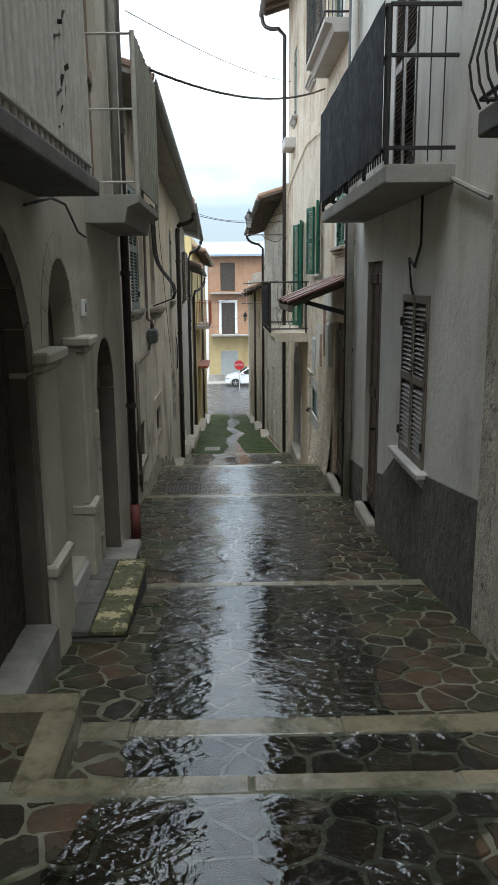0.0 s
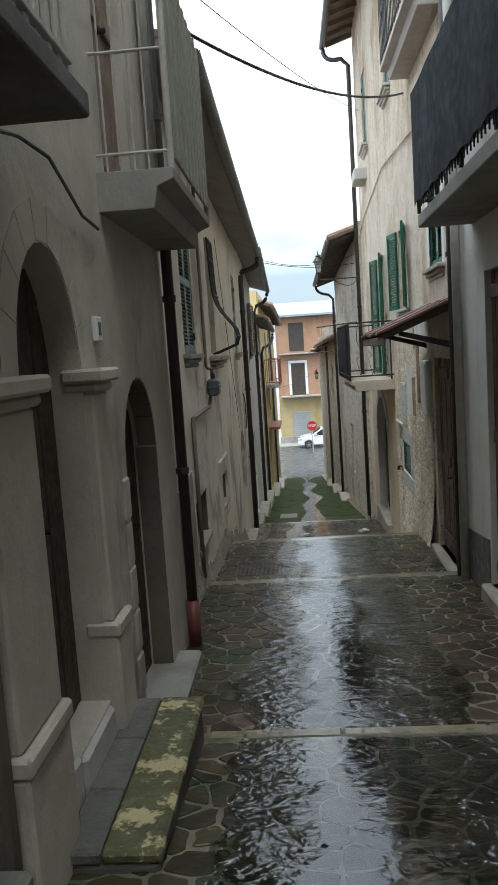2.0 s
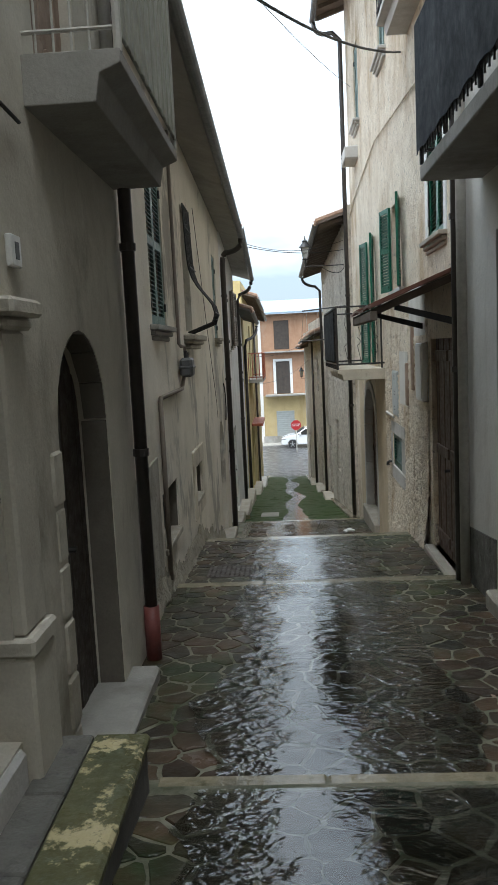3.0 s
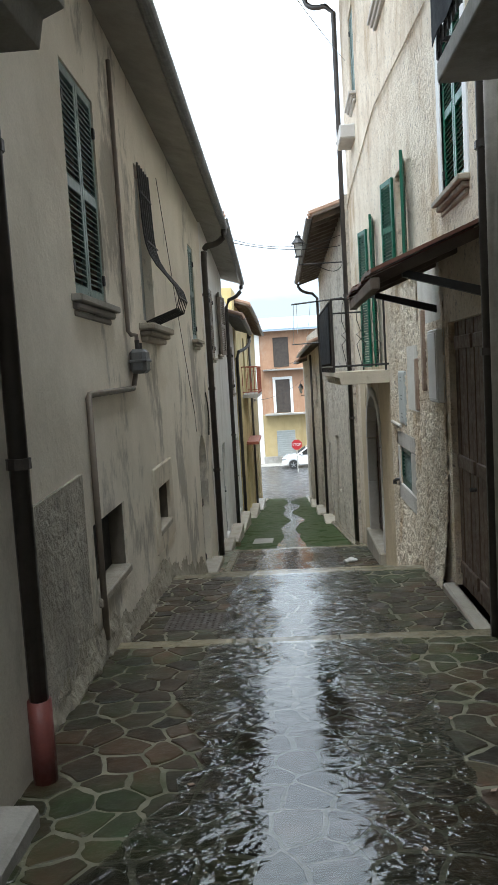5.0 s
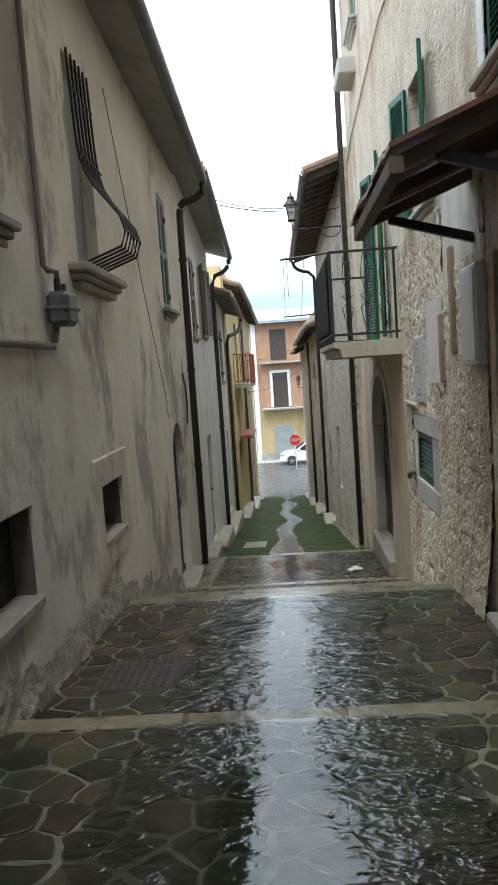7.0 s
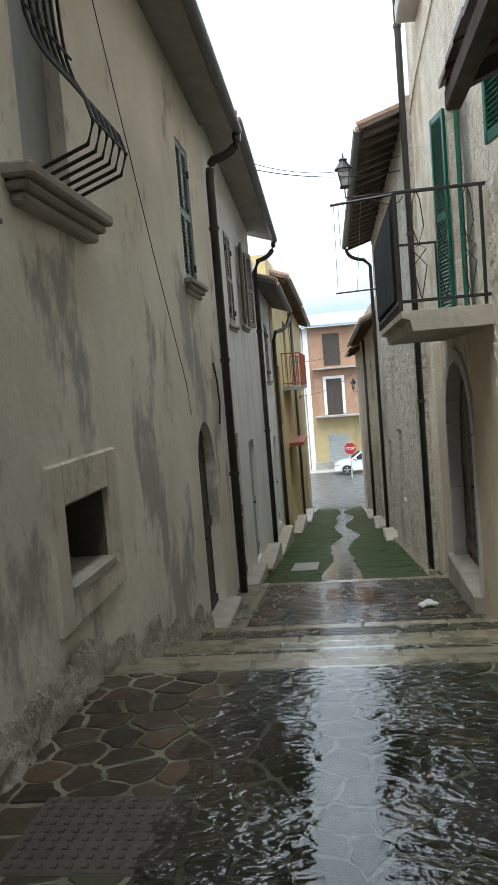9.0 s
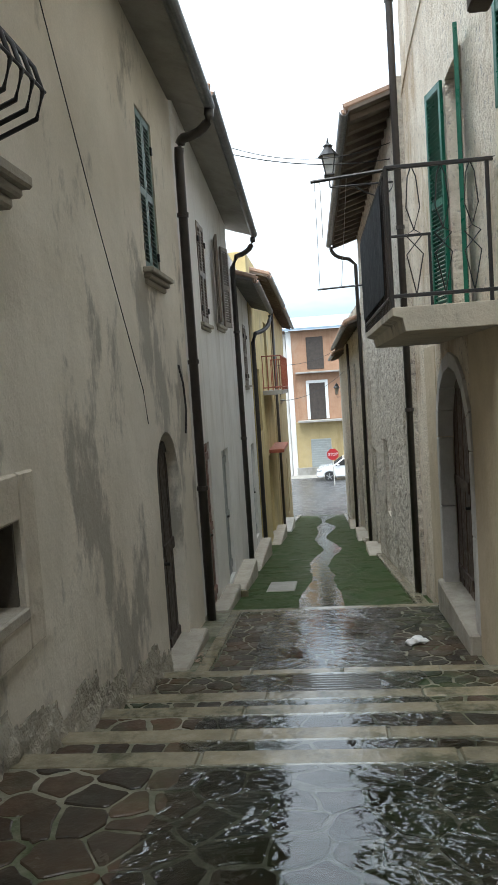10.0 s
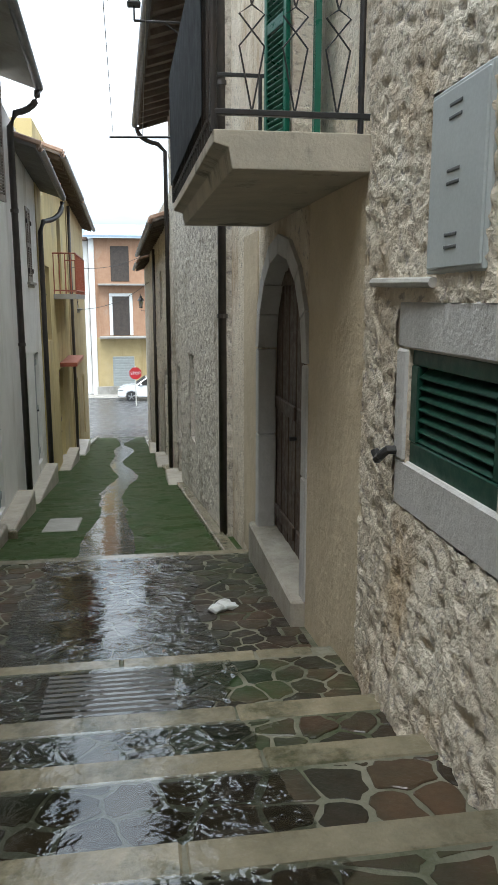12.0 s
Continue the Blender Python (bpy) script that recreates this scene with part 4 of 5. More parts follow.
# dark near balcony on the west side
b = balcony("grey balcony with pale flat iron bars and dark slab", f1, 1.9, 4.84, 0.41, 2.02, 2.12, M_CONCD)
for k in range(27):
    y = 1.95 + k * 0.107
    stone_block("bar", f1.p(0.325, y, 2.12), f1.p(0.345, y + 0.045, 3.35), M_GREYIRON, b, 0.004)
for k in range(4):
    stone_block("bar", f1.p(0.04 + k * 0.075, 4.715, 2.12), f1.p(0.075 + k * 0.075, 4.735, 3.35), M_GREYIRON, b, 0.004)
for z in (2.17, 3.35):
    stone_block("rail", f1.p(0.31, 1.9, z), f1.p(0.36, 4.74, z + 0.025), M_GREYIRON, b, 0.004)
    stone_block("rail", f1.p(0.0, 4.71, z), f1.p(0.305, 4.74, z + 0.025), M_GREYIRON, b, 0.004)
vine = Shape()
for k in range(70):
    y = 4.0 + 0.12 * math.sin(k * 1.7) + 0.05 * rng.uniform(-1, 1)
    z = 2.25 + 1.35 * k / 70
    p = f1.p(0.30 + 0.03 * math.sin(k), y, z)
    vine.tube([p, (p[0] + rng.uniform(-.05, .05), p[1] + rng.uniform(-.09, .09), p[2] + rng.uniform(0.02, 0.14))], 0.006 + 0.004 * rng.random(), 4)
    c = Vector(p) + Vector((rng.uniform(-.04, .04), rng.uniform(-.08, .08), rng.uniform(-.05, .05)))
    u = Vector((rng.uniform(-1, 1), rng.uniform(-1, 1), rng.uniform(-1, 1))).normalized() * 0.022
    v_ = u.orthogonal().normalized() * 0.014
    vine.prism([c - u, c + v_, c + u, c - v_], (0.002, 0.002, 0.001))
tagged(vine.done("dried_vine", M_BLACKWOOD), "withered dark vine wound through the balcony bars", "plant", kind="stuff")

# moulded balcony with ribbed screen on the west side
b = balcony("moulded stone balcony with a ribbed grey-green screen", f1, 6.38, 8.14, 0.47, 1.98, 2.20, M_CONC, 0.12)
rod(b, f1.p(0.425, 6.42, 2.195), f1.p(0.425, 6.42, 3.42), 0.02, M_GREYIRON, "post", 8)
rod(b, f1.p(0.425, 8.10, 2.195), f1.p(0.425, 8.10, 3.42), 0.02, M_GREYIRON, "post", 8)
M_SCREEN = surf("grey_green_fence_screen", (0.24, 0.235, 0.19), (0.30, 0.29, 0.24), (0.18, 0.17, 0.13), s=4, rough=(0.5, 0.8))
for k in range(19):
    y = 6.45 + k * 0.0875
    stone_block("screen_slat", f1.p(0.430, y, 2.26), f1.p(0.445 + 0.006 * (k % 2), y + 0.079, 3.40), M_SCREEN, b, 0.004)
for z in (2.30, 2.85, 3.40):
    rod(b, f1.p(0.0, 6.42, z), f1.p(0.425, 6.42, z), 0.010, M_GREYIRON, "rail")
    rod(b, f1.p(0.425, 6.42, z), f1.p(0.425, 8.10, z), 0.012, M_GREYIRON, "rail")
for k in range(4):
    rod(b, f1.p(0.06 + 0.08 * k, 6.42, 2.195), f1.p(0.06 + 0.08 * k, 6.42, 3.40), 0.006, M_GREYIRON)

# screened balcony on the east side
b = balcony("concrete balcony with a black screen tied to its railing", g1, 5.74, 9.55, 0.54, 2.20, 2.33, M_CONC)
for y in (5.77, 6.7, 7.65, 8.6, 9.52):
    rod(b, g1.p(0.50, y, 2.33), g1.p(0.50, y, 3.38), 0.018, M_IRON, "post", 8)
for z in (2.43, 3.05, 3.38):
    for y in (5.77, 9.52):
        stone_block("rail", g1.p(0.0, y - 0.012, z), g1.p(0.50, y + 0.012, z + 0.028), M_IRON, b, 0.004)
    stone_block("rail", g1.p(0.488, 5.79, z), g1.p(0.512, 9.50, z + 0.028), M_IRON, b, 0.004)
for k in range(4):
    rod(b, g1.p(0.10 + 0.1 * k, 5.77, 2.35), g1.p(0.10 + 0.1 * k, 5.77, 3.38), 0.005, M_IRON)
for k in range(38):
    rod(b, g1.p(0.515, 5.82 + k * 0.099, 2.36), g1.p(0.515, 5.82 + k * 0.099, 3.38), 0.007, M_IRON)
s = Shape()
top, low = [], []
for k in range(77):
    y = 5.78 + 3.74 * k / 76
    top.append(g1.p(0.535 + 0.003 * math.sin(k * 0.35), y, 3.42))
    low.append(g1.p(0.535 + 0.004 * math.sin(k * 0.35 + 1), y, 2.40 + 0.025 * abs(math.sin(k * 0.413))))
for k in range(76):
    s.prism([top[k], top[k + 1], low[k + 1], low[k]], (-0.004, 0, 0))
s.done("screen", M_TARP, b)

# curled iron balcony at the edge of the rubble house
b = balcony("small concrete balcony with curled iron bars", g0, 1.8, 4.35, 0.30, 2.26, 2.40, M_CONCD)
for k in range(20):
    y = 1.85 + k * 0.13
    p = g0.p(0.27, y, 2.40)
    Shape().tube([p, (p[0] - 0.05, p[1], 2.50), (p[0] - 0.07, p[1], 2.62), (p[0] - 0.03, p[1], 2.78), (p[0], p[1], 2.9), (p[0], p[1], 3.45)], 0.008, 5).done("bar", M_IRON, b)
for z in (2.45, 3.45):
    rod(b, g0.p(0.27, 1.85, z), g0.p(0.27, 4.32, z), 0.014, M_IRON, "rail")
    rod(b, g0.p(0.0, 4.32, z), g0.p(0.27, 4.32, z), 0.014, M_IRON, "rail")

# high balcony of the cream house
b = balcony("high cream stone balcony with thin iron bars", g2, 10.7, 13.0, 0.40, 4.68, 4.86, M_FRAME, 0.12)
rail_front(b, g2, 10.75, 12.96, 0.36, 4.86, 5.90, M_IRON, 0.12, 0.007, rail_r=0.014)
# small high stone bracket
s = Shape()
g2.slab(s, -0.02, 0.26, 18.6, 19.4, 4.56, 4.80, 0.02)
tagged(s.done("stone_bracket", M_FRAME), "short cream stone slab jutting from the wall", "bracket")

# lower balcony of the cream house
b = balcony("concrete balcony with black iron railing over a pointed doorway", g2, 15.5, 18.35, 0.82, 0.30, 0.48, M_TAN, 0.09)
for y in (15.53, 18.32):
    rod(b, g2.p(0.785, y, 0.48), g2.p(0.785, y, 1.50), 0.018, M_IRON, "post", 8)
    rod(b, g2.p(0.06, y, 0.48), g2.p(0.06, y, 1.50), 0.016, M_IRON, "post", 8)
    for z in (0.565, 1.50):
        stone_block("rail", g2.p(0.0, y - 0.016, z - 0.016), g2.p(0.785, y + 0.016, z + 0.012), M_IRON, b, 0.004)
for z in (0.565, 1.50):
    rod(b, g2.p(0.785, 15.53, z), g2.p(0.785, 18.32, z), 0.016, M_IRON, "rail")
for k in range(22):
    y = 15.62 + k * 0.126
    rod(b, g2.p(0.785, y, 0.48), g2.p(0.785, y, 1.50), 0.010, M_IRON)
for k in range(3):
    o = 0.18 + 0.21 * k
    y = 15.53
    pts = [g2.p(o, y, 0.565), g2.p(o + 0.06, y, 0.86), g2.p(o - 0.06, y, 1.0), g2.p(o, y, 1.04), g2.p(o + 0.05, y, 1.2), g2.p(o + 0.03, y, 1.42), g2.p(o, y, 1.5)]
    Shape().tube(pts, 0.005, 5).done("scroll", M_IRON, b)
    pts = [g2.p(o, y, 0.565), g2.p(o - 0.06, y, 0.86), g2.p(o + 0.06, y, 1.0), g2.p(o, y, 1.04), g2.p(o - 0.05, y, 1.2), g2.p(o - 0.03, y, 1.42), g2.p(o, y, 1.5)]
    Shape().tube(pts, 0.005, 5).done("scroll", M_IRON, b)
s = Shape()
for k in range(16):
    y = 15.8 + k * 0.155
    s.prism([g2.p(0.81, y, 0.61), g2.p(0.81, y + 0.15, 0.61), g2.p(0.81, y + 0.15, 1.44), g2.p(0.81, y, 1.44)], (-0.004, 0, 0))
s.done("screen", M_TARP, b)
line = empty("clothes_line", "iron rods with drying lines stretched past the balcony", "clothes line")
rod(line, (0.23, 15.62, 1.47), (0.95, 15.62, 1.52), 0.013, M_IRON, "arm")
rod(line, (0.23, 18.4, 1.00), (0.95, 18.4, 1.02), 0.011, M_IRON, "arm")
for x in (0.26, 0.5):
    rod(line, (x, 15.62, 1.48), (x, 18.4, 1.01), 0.0025, M_GREYIRON, "line", 4)
rod(line, (0.30, 15.62, 1.46), (0.30, 15.62, 1.05), 0.003, M_GREYIRON, "line", 4)

# ---- awning over the wide brown door ----
aw = empty("awning", "sloping red-brown sheet metal awning on timber struts", "awning")
n = 9
for k in range(n):
    y0, y1 = 10.42 + 1.93 * k / n, 10.42 + 1.93 * (k + 1) / n
    s = Shape()
    za, zb = 1.56 + 0.012 * math.sin(k * 2.1), 1.22 + 0.016 * math.sin(k * 1.3)
    s.prism([g2.p(0.0, y0, za), g2.p(0.0, y1 - 0.004, za), g2.p(0.86, y1 - 0.004, zb), g2.p(0.86, y0, zb)], (0, 0, 0.028))
    s.done("sheet", M_REDMET, aw)
for y in (10.55, 11.4, 12.22):
    s = Shape()
    s.prism([g2.p(0.0, y, 1.46), g2.p(0.84, y, 1.135), g2.p(0.84, y, 1.205), g2.p(0.0, y, 1.54)], (0, 0.07, 0))
    s.done("rafter", M_RAFTER, aw)
for y in (10.6, 12.25):
    s = Shape()
    s.prism([g2.p(0.0, y, 1.02), g2.p(0.60, y, 1.20), g2.p(0.60, y, 1.255), g2.p(0.0, y, 1.09)], (0, 0.05, 0))
    s.done("strut", M_IRON, aw)
s = Shape()
g2.slab(s, 0.78, 0.85, 10.44, 12.33, 1.10, 1.19, 0.008)
s.done("edge_beam", M_RAFTER, aw)

# ---- downpipes ----
downpipe([(-1.11, 8.14, 7.4), (-1.11, 8.14, -1.30)], 0.045, foot=(-1.11, 8.14, -1.33), collars=[(-1.11, 8.14, z) for z in (3.0, 1.6, 0.2)])
downpipe([(-1.13, 7.98, 7.4), (-1.13, 7.98, 2.0)], 0.04, M_GREYIRON, "grey cast iron waste pipe beside the balcony")
downpipe(bend((-0.86, 18.42, 3.10), (-0.86, 18.45, 2.85), (-1.20, 18.55, 2.85)) + bend((-1.21, 18.56, 2.84), (-1.27, 18.6, 2.8), (-1.27, 18.6, 2.6)) + [(-1.27, 18.6, -2.9)], 0.055,
         collars=[(-1.27, 18.6, z) for z in (2.0, 0.3, -1.2)])
downpipe(bend((-0.93, 24.12, 2.75), (-0.93, 24.14, 2.5), (-1.25, 24.0, 2.4)) + [(-1.33, 23.95, 2.2), (-1.33, 23.95, -3.5)], 0.05, collars=[(-1.33, 23.95, z) for z in (1.0, -1.0)])
downpipe(bend((-0.98, 28.3, 1.65), (-0.98, 28.2, 1.3), (-1.3, 27.6, 1.2)) + [(-1.36, 27.5, 1.0), (-1.36, 27.5, -4.0)], 0.05)
downpipe([(-1.33, 34.5, 2.3), (-1.33, 34.5, -4.9)], 0.045)
downpipe([(1.55, 10.17, 7.9), (1.55, 10.17, -1.5)], 0.06, collars=[(1.55, 10.17, z) for z in (2.0, 0.6)])
downpipe([(1.54, 9.98, 7.9), (1.54, 9.98, -1.5)], 0.045, M_GREYIRON, "grey drain pipe beside a dark one")
downpipe(bend((0.86, 20.9, 8.05), (0.86, 20.8, 7.7), (1.25, 20.6, 7.7)) + [(1.40, 20.47, 7.5), (1.40, 20.47, -3.1)], 0.05, collars=[(1.40, 20.47, z) for z in (5.0, 2.0, -0.5)])
downpipe(bend((0.58, 28.2, 3.15), (0.58, 28.25, 2.9), (1.0, 28.3, 2.85)) + [(1.15, 28.3, 2.7), (1.15, 28.3, -4.0)], 0.045)
downpipe([(1.02, 34.0, 1.1), (1.02, 34.0, -4.8)], 0.045)

# ---- gas pipe and meter on the beige house ----
gas = empty("gas_meter", "grey gas meter with painted pipes on a beige wall", "gas meter")
P = fa.p
Shape().tube([P(0.03, 11.52, 3.3), P(0.03, 11.56, 0.98), P(0.05, 11.58, 0.95), P(0.08, 11.66, 0.95), P(0.08, 11.68, 0.82)], 0.02, 8).done("supply_pipe", M_BROWNSH, gas, smooth=True)
Shape().tube([P(0.05, 11.66, 0.6), P(0.03, 11.66, 0.5), P(0.03, 11.62, 0.47), P(0.03, 10.06, 0.46), P(0.03, 10.02, 0.44), P(0.03, 10.02, -1.3)], 0.024, 8).done("house_pipe", M_BROWNSH, gas, smooth=True)
stone_block("meter_body", P(0.02, 11.56, 0.60), P(0.17, 11.80, 0.82), M_GUTTER, gas, 0.03)
stone_block("meter_band", P(0.015, 11.55, 0.70), P(0.18, 11.81, 0.725), M_GUTTER, gas, 0.005)
rod(gas, P(0.09, 11.62, 0.80), P(0.09, 11.62, 0.90), 0.022, M_IRON, "union", 8)
rod(gas, P(0.09, 11.74, 0.80), P(0.09, 11.74, 0.88), 0.022, M_IRON, "union", 8)

# ---- pot-bellied grille on the beige house ----
gr = empty("window_grille", "pot-bellied black iron grille before a window", "grille")
for k in range(6):
    y = 12.60 + k * 0.12
    pts = []
    for j in range(15):
        v_ = j / 14
        z = 1.13 + 1.6 * v_
        o = 0.03 + 0.30 * math.exp(-((v_ - 0.15) / 0.2) ** 2) + 0.05 * (1 - v_)
        if j == 0:
            o = 0.02
        pts.append(P(o, y, z))
    Shape().tube(pts, 0.011, 6).done("bar", M_IRON, gr, smooth=True)
for z, o in ((1.37, 0.372), (1.95, 0.085), (2.45, 0.045)):
    rod(gr, P(o, 12.57, z), P(o, 13.23, z), 0.008, M_IRON, "band")
s = Shape()
fa.slab(s, -0.14, -0.10, 12.55, 13.25, 1.15, 2.72)
pane = s.done("window_pane", M_SHUT, fa.house)
s = Shape()
for o, z0, z1, d in ((0.16, 1.03, 1.10, 0.30), (0.12, 0.98, 1.03, 0.26), (0.08, 0.92, 0.98, 0.22)):
    fa.slab(s, -0.1, o, 12.55 - d, 13.25 + d, z0, z1, 0.014)
s.done("moulded_sill", M_STONE, fa.house)
for y0, y1, z in ((9.9, 11.1, -1.0), (12.50, 13.44, -1.06)):
    s = Shape()
    fa.slab(s, -0.39, 0.032, y0 + 0.085, y1 - 0.085, z - 0.06, z + 0.008, 0.01)
    s.done("niche_sill", M_STONE, fa.house)
    # near-black sheet added to stand for the shade deep in the niche
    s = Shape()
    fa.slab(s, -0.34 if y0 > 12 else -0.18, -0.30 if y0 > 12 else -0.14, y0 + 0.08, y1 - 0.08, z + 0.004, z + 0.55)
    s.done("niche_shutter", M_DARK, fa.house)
    # thin dark lining added so the niche sides look shaded
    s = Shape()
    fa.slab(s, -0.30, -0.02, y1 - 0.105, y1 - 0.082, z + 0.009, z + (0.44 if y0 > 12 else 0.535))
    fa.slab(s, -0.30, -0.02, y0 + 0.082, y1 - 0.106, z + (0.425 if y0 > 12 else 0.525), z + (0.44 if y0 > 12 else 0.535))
    s.done("niche_lining", M_REVEAL, fa.house)

# ---- meter boxes, conduit and hook on the cream wall ----
mb = empty("meter_box", "pale grey plastic meter box with slotted door", "meter box")
G = g2.p
stone_block("case", G(-0.05, 14.2, -0.22), G(0.022, 14.72, 0.46), M_BOX, mb, 0.01)
stone_block("door_panel", G(0.02, 14.22, -0.20), G(0.03, 14.70, 0.44), M_BOX, mb, 0.006)
for z in (-0.13, 0.10, 0.33):
    for k in range(2):
        for y in (14.42,):
            stone_block("vent_slot", G(0.026, y, z + k * 0.045), G(0.036, y + 0.11, z + k * 0.045 + 0.014), M_GUTTER, mb, 0.003)
wb = empty("utility_cabinet", "white painted wall cabinet beside the brown door", "cabinet")
stone_block("case", G(-0.02, 12.02, 0.16), G(0.07, 12.46, 0.86), M_WHITEP, wb, 0.012)
stone_block("door_panel", G(0.066, 12.05, 0.19), G(0.080, 12.43, 0.83), M_WHITEP, wb, 0.006)
tagged(Shape().tube([G(0.03, 14.62, -0.25), G(0.03, 15.35, -0.235)], 0.022, 8).done("conduit", M_GREYIRON), "rusty grey conduit below the meter box", "pipe")
tagged(Shape().tube([G(0.0, 15.02, -1.0), G(0.05, 15.02, -1.0), G(0.075, 15.04, -1.03), G(0.07, 15.10, -1.06), G(0.05, 15.14, -1.07), G(0.06, 15.17, -1.03)], 0.022, 6).done("iron_hook", M_IRON), "black iron hook set in the wall", "hook")
for y, z0, z1 in ((12.85, 0.25, 1.10), (13.3, 0.02, 0.6)):
    s = Shape()
    g2.slab(s, 0.0, 0.05, y, y + 0.10, z0, z1, 0.012)
    tagged(s.done("old_board", M_OLDWOOD), "weathered wooden board fixed to the wall", "board")

# ---- lanterns ----
def lantern(at, wall):
    la = empty("street_lamp", "old iron wall lantern with pale glass on a bracket", "street lamp")
    x, y, z = at
    rod(la, wall, (x, y, wall[2]), 0.014, M_IRON, "arm")
    Shape().tube(bend(wall, (wall[0] - 0.1, y, wall[2] - 0.35), (x + 0.35, y, wall[2] - 0.02)), 0.009, 6).done("brace", M_IRON, la)
    for k in range(4):
        a = math.pi / 4 + k * math.pi / 2
        rod(la, (x + 0.07 * math.cos(a), y + 0.07 * math.sin(a), z), (x + 0.13 * math.cos(a), y + 0.13 * math.sin(a), z + 0.26), 0.008, M_IRON, "stile")
    s = Shape()
    lo = [(x + 0.066 * math.cos(math.pi / 4 + k * math.pi / 2), y + 0.066 * math.sin(math.pi / 4 + k * math.pi / 2), z + 0.005) for k in range(4)]
    hi = [(x + 0.125 * math.cos(math.pi / 4 + k * math.pi / 2), y + 0.125 * math.sin(math.pi / 4 + k * math.pi / 2), z + 0.255) for k in range(4)]
    vs = [s.bm.verts.new(p) for p in lo + hi]
    for k in range(4):
        s.bm.faces.new((vs[k], vs[(k + 1) % 4], vs[4 + (k + 1) % 4], vs[4 + k]))
    s.done("glass", M_LAMPGLASS, la)
    s = Shape()
    for r0, r1, z0, z1 in ((0.15, 0.13, 0.255, 0.28), (0.13, 0.06, 0.28, 0.37), (0.06, 0.06, 0.37, 0.40), (0.075, 0.02, 0.40, 0.44), (0.018, 0.006, 0.44, 0.52)):
        bmesh.ops.create_cone(s.bm, cap_ends=True, segments=12, radius1=r0, radius2=r1, depth=z1 - z0, matrix=Matrix.Translation((x, y, z + (z0 + z1) / 2)))
    s.done("cap", M_IRON, la)
    stone_block("foot", (x - 0.075, y - 0.075, z - 0.03), (x + 0.075, y + 0.075, z + 0.0), M_IRON, la, 0.01)
    rod(la, (x, y, z - 0.03), (x, y, wall[2]), 0.012, M_IRON, "stem")


M_LAMPGLASS = surf("milky_lamp_glass", (0.55, 0.55, 0.52), (0.48, 0.48, 0.46), s=3, rough=(0.15, 0.25), bump=0.0)
lantern((0.49, 20.95, 2.92), (1.40, 20.95, 2.74))
lantern((0.75, 43.0, -0.6), (1.0, 43.0, -0.75))

# ---- cables ----
def cable(p, q, sag, r, label):
    a, c = Vector(p), Vector(q)
    pts = [a.lerp(c, k / 16) - Vector((0, 0, sag * 4 * (k / 16) * (1 - k / 16))) for k in range(17)]
    tagged(Shape().tube(pts, r, 5).done("cable", M_CABLE), label, "cable", kind="thing")


cable((-0.85, 7.9, 3.55), (1.58, 13.4, 4.62), 0.22, 0.014, "thick black cable slung across the alley")
cable((-1.0, 8.1, 4.1), (1.5, 19.5, 6.2), 0.12, 0.005, "thin cable strung across the alley")
cable((-1.0, 20.5, 3.25), (1.38, 21.1, 3.1), 0.12, 0.008, "black cable between two houses")
cable((-1.0, 20.3, 3.3), (1.38, 21.0, 3.3), 0.22, 0.006, "thin black cable between two houses")
cable((-1.3, 34.5, 0.6), (1.0, 37.0, 1.2), 0.2, 0.008, "thin cable across the lane")
cable((-1.3, 36.0, -0.6), (1.0, 38.0, 0.3), 0.25, 0.008, "thin cable across the lane")
tagged(Shape().tube([fa.p(0.015, 13.9, 2.9), fa.p(0.015, 15.2, 1.2), fa.p(0.015, 16.2, 0.0), fa.p(0.015, 16.3, -0.3)], 0.004, 4).done("wall_cable", M_CABLE), "thin cable running down the beige wall", "cable")
tagged(Shape().tube([fa.p(0.02, 17.9, 0.25), fa.p(0.03, 18.05, 0.05), fa.p(0.03, 18.12, -0.25), fa.p(0.02, 18.05, -0.5)], 0.012, 5).done("wall_cable", M_CABLE), "loose black cable end on the wall", "cable")
tagged(Shape().tube([f1.p(0.03, 4.4, 1.93), f1.p(0.05, 5.0, 2.03), f1.p(0.07, 5.3, 2.02), f1.p(0.05, 5.55, 1.97), f1.p(0.03, 5.9, 1.88), f1.p(0.03, 6.2, 1.86)], 0.009, 6).done("wall_cable", M_CABLE), "bundled black cables draped above the arched door", "cable")
tagged(Shape().tube([g2.p(0.02, 12.3, 3.9), g2.p(0.02, 16.0, 4.2), g2.p(0.02, 19.5, 3.9), g2.p(0.02, 20.4, 3.7)], 0.012, 5).done("wall_cable", M_CREAM), "cream painted cable along the tall house", "cable")
tagged(Shape().tube([g1.p(0.02, 6.6, 2.2), g1.p(0.03, 6.55, 1.8), g1.p(0.03, 6.75, 1.62), g1.p(0.03, 6.95, 1.7), g1.p(0.03, 6.85, 1.45), g1.p(0.02, 6.8, 1.38)], 0.012, 6).done("wall_cable", M_CABLE), "tangled dark cable above the shuttered window", "cable")
tagged(Shape().tube([g1.p(0.03, 4.85, 2.0), g1.p(0.03, 5.7, 2.22)], 0.018, 6).done("wall_cable", M_CONC), "pale conduit slanting up to the balcony", "cable")
np_ = empty("number_plate", "small white house number plate", "sign")
stone_block("plate", f1.p(0.0, 5.99, 1.25), f1.p(0.03, 6.10, 1.38), M_WHITEP, np_, 0.006)
stone_block("mark", f1.p(0.029, 6.025, 1.28), f1.p(0.033, 6.065, 1.35), M_GUTTER, np_, 0.0)

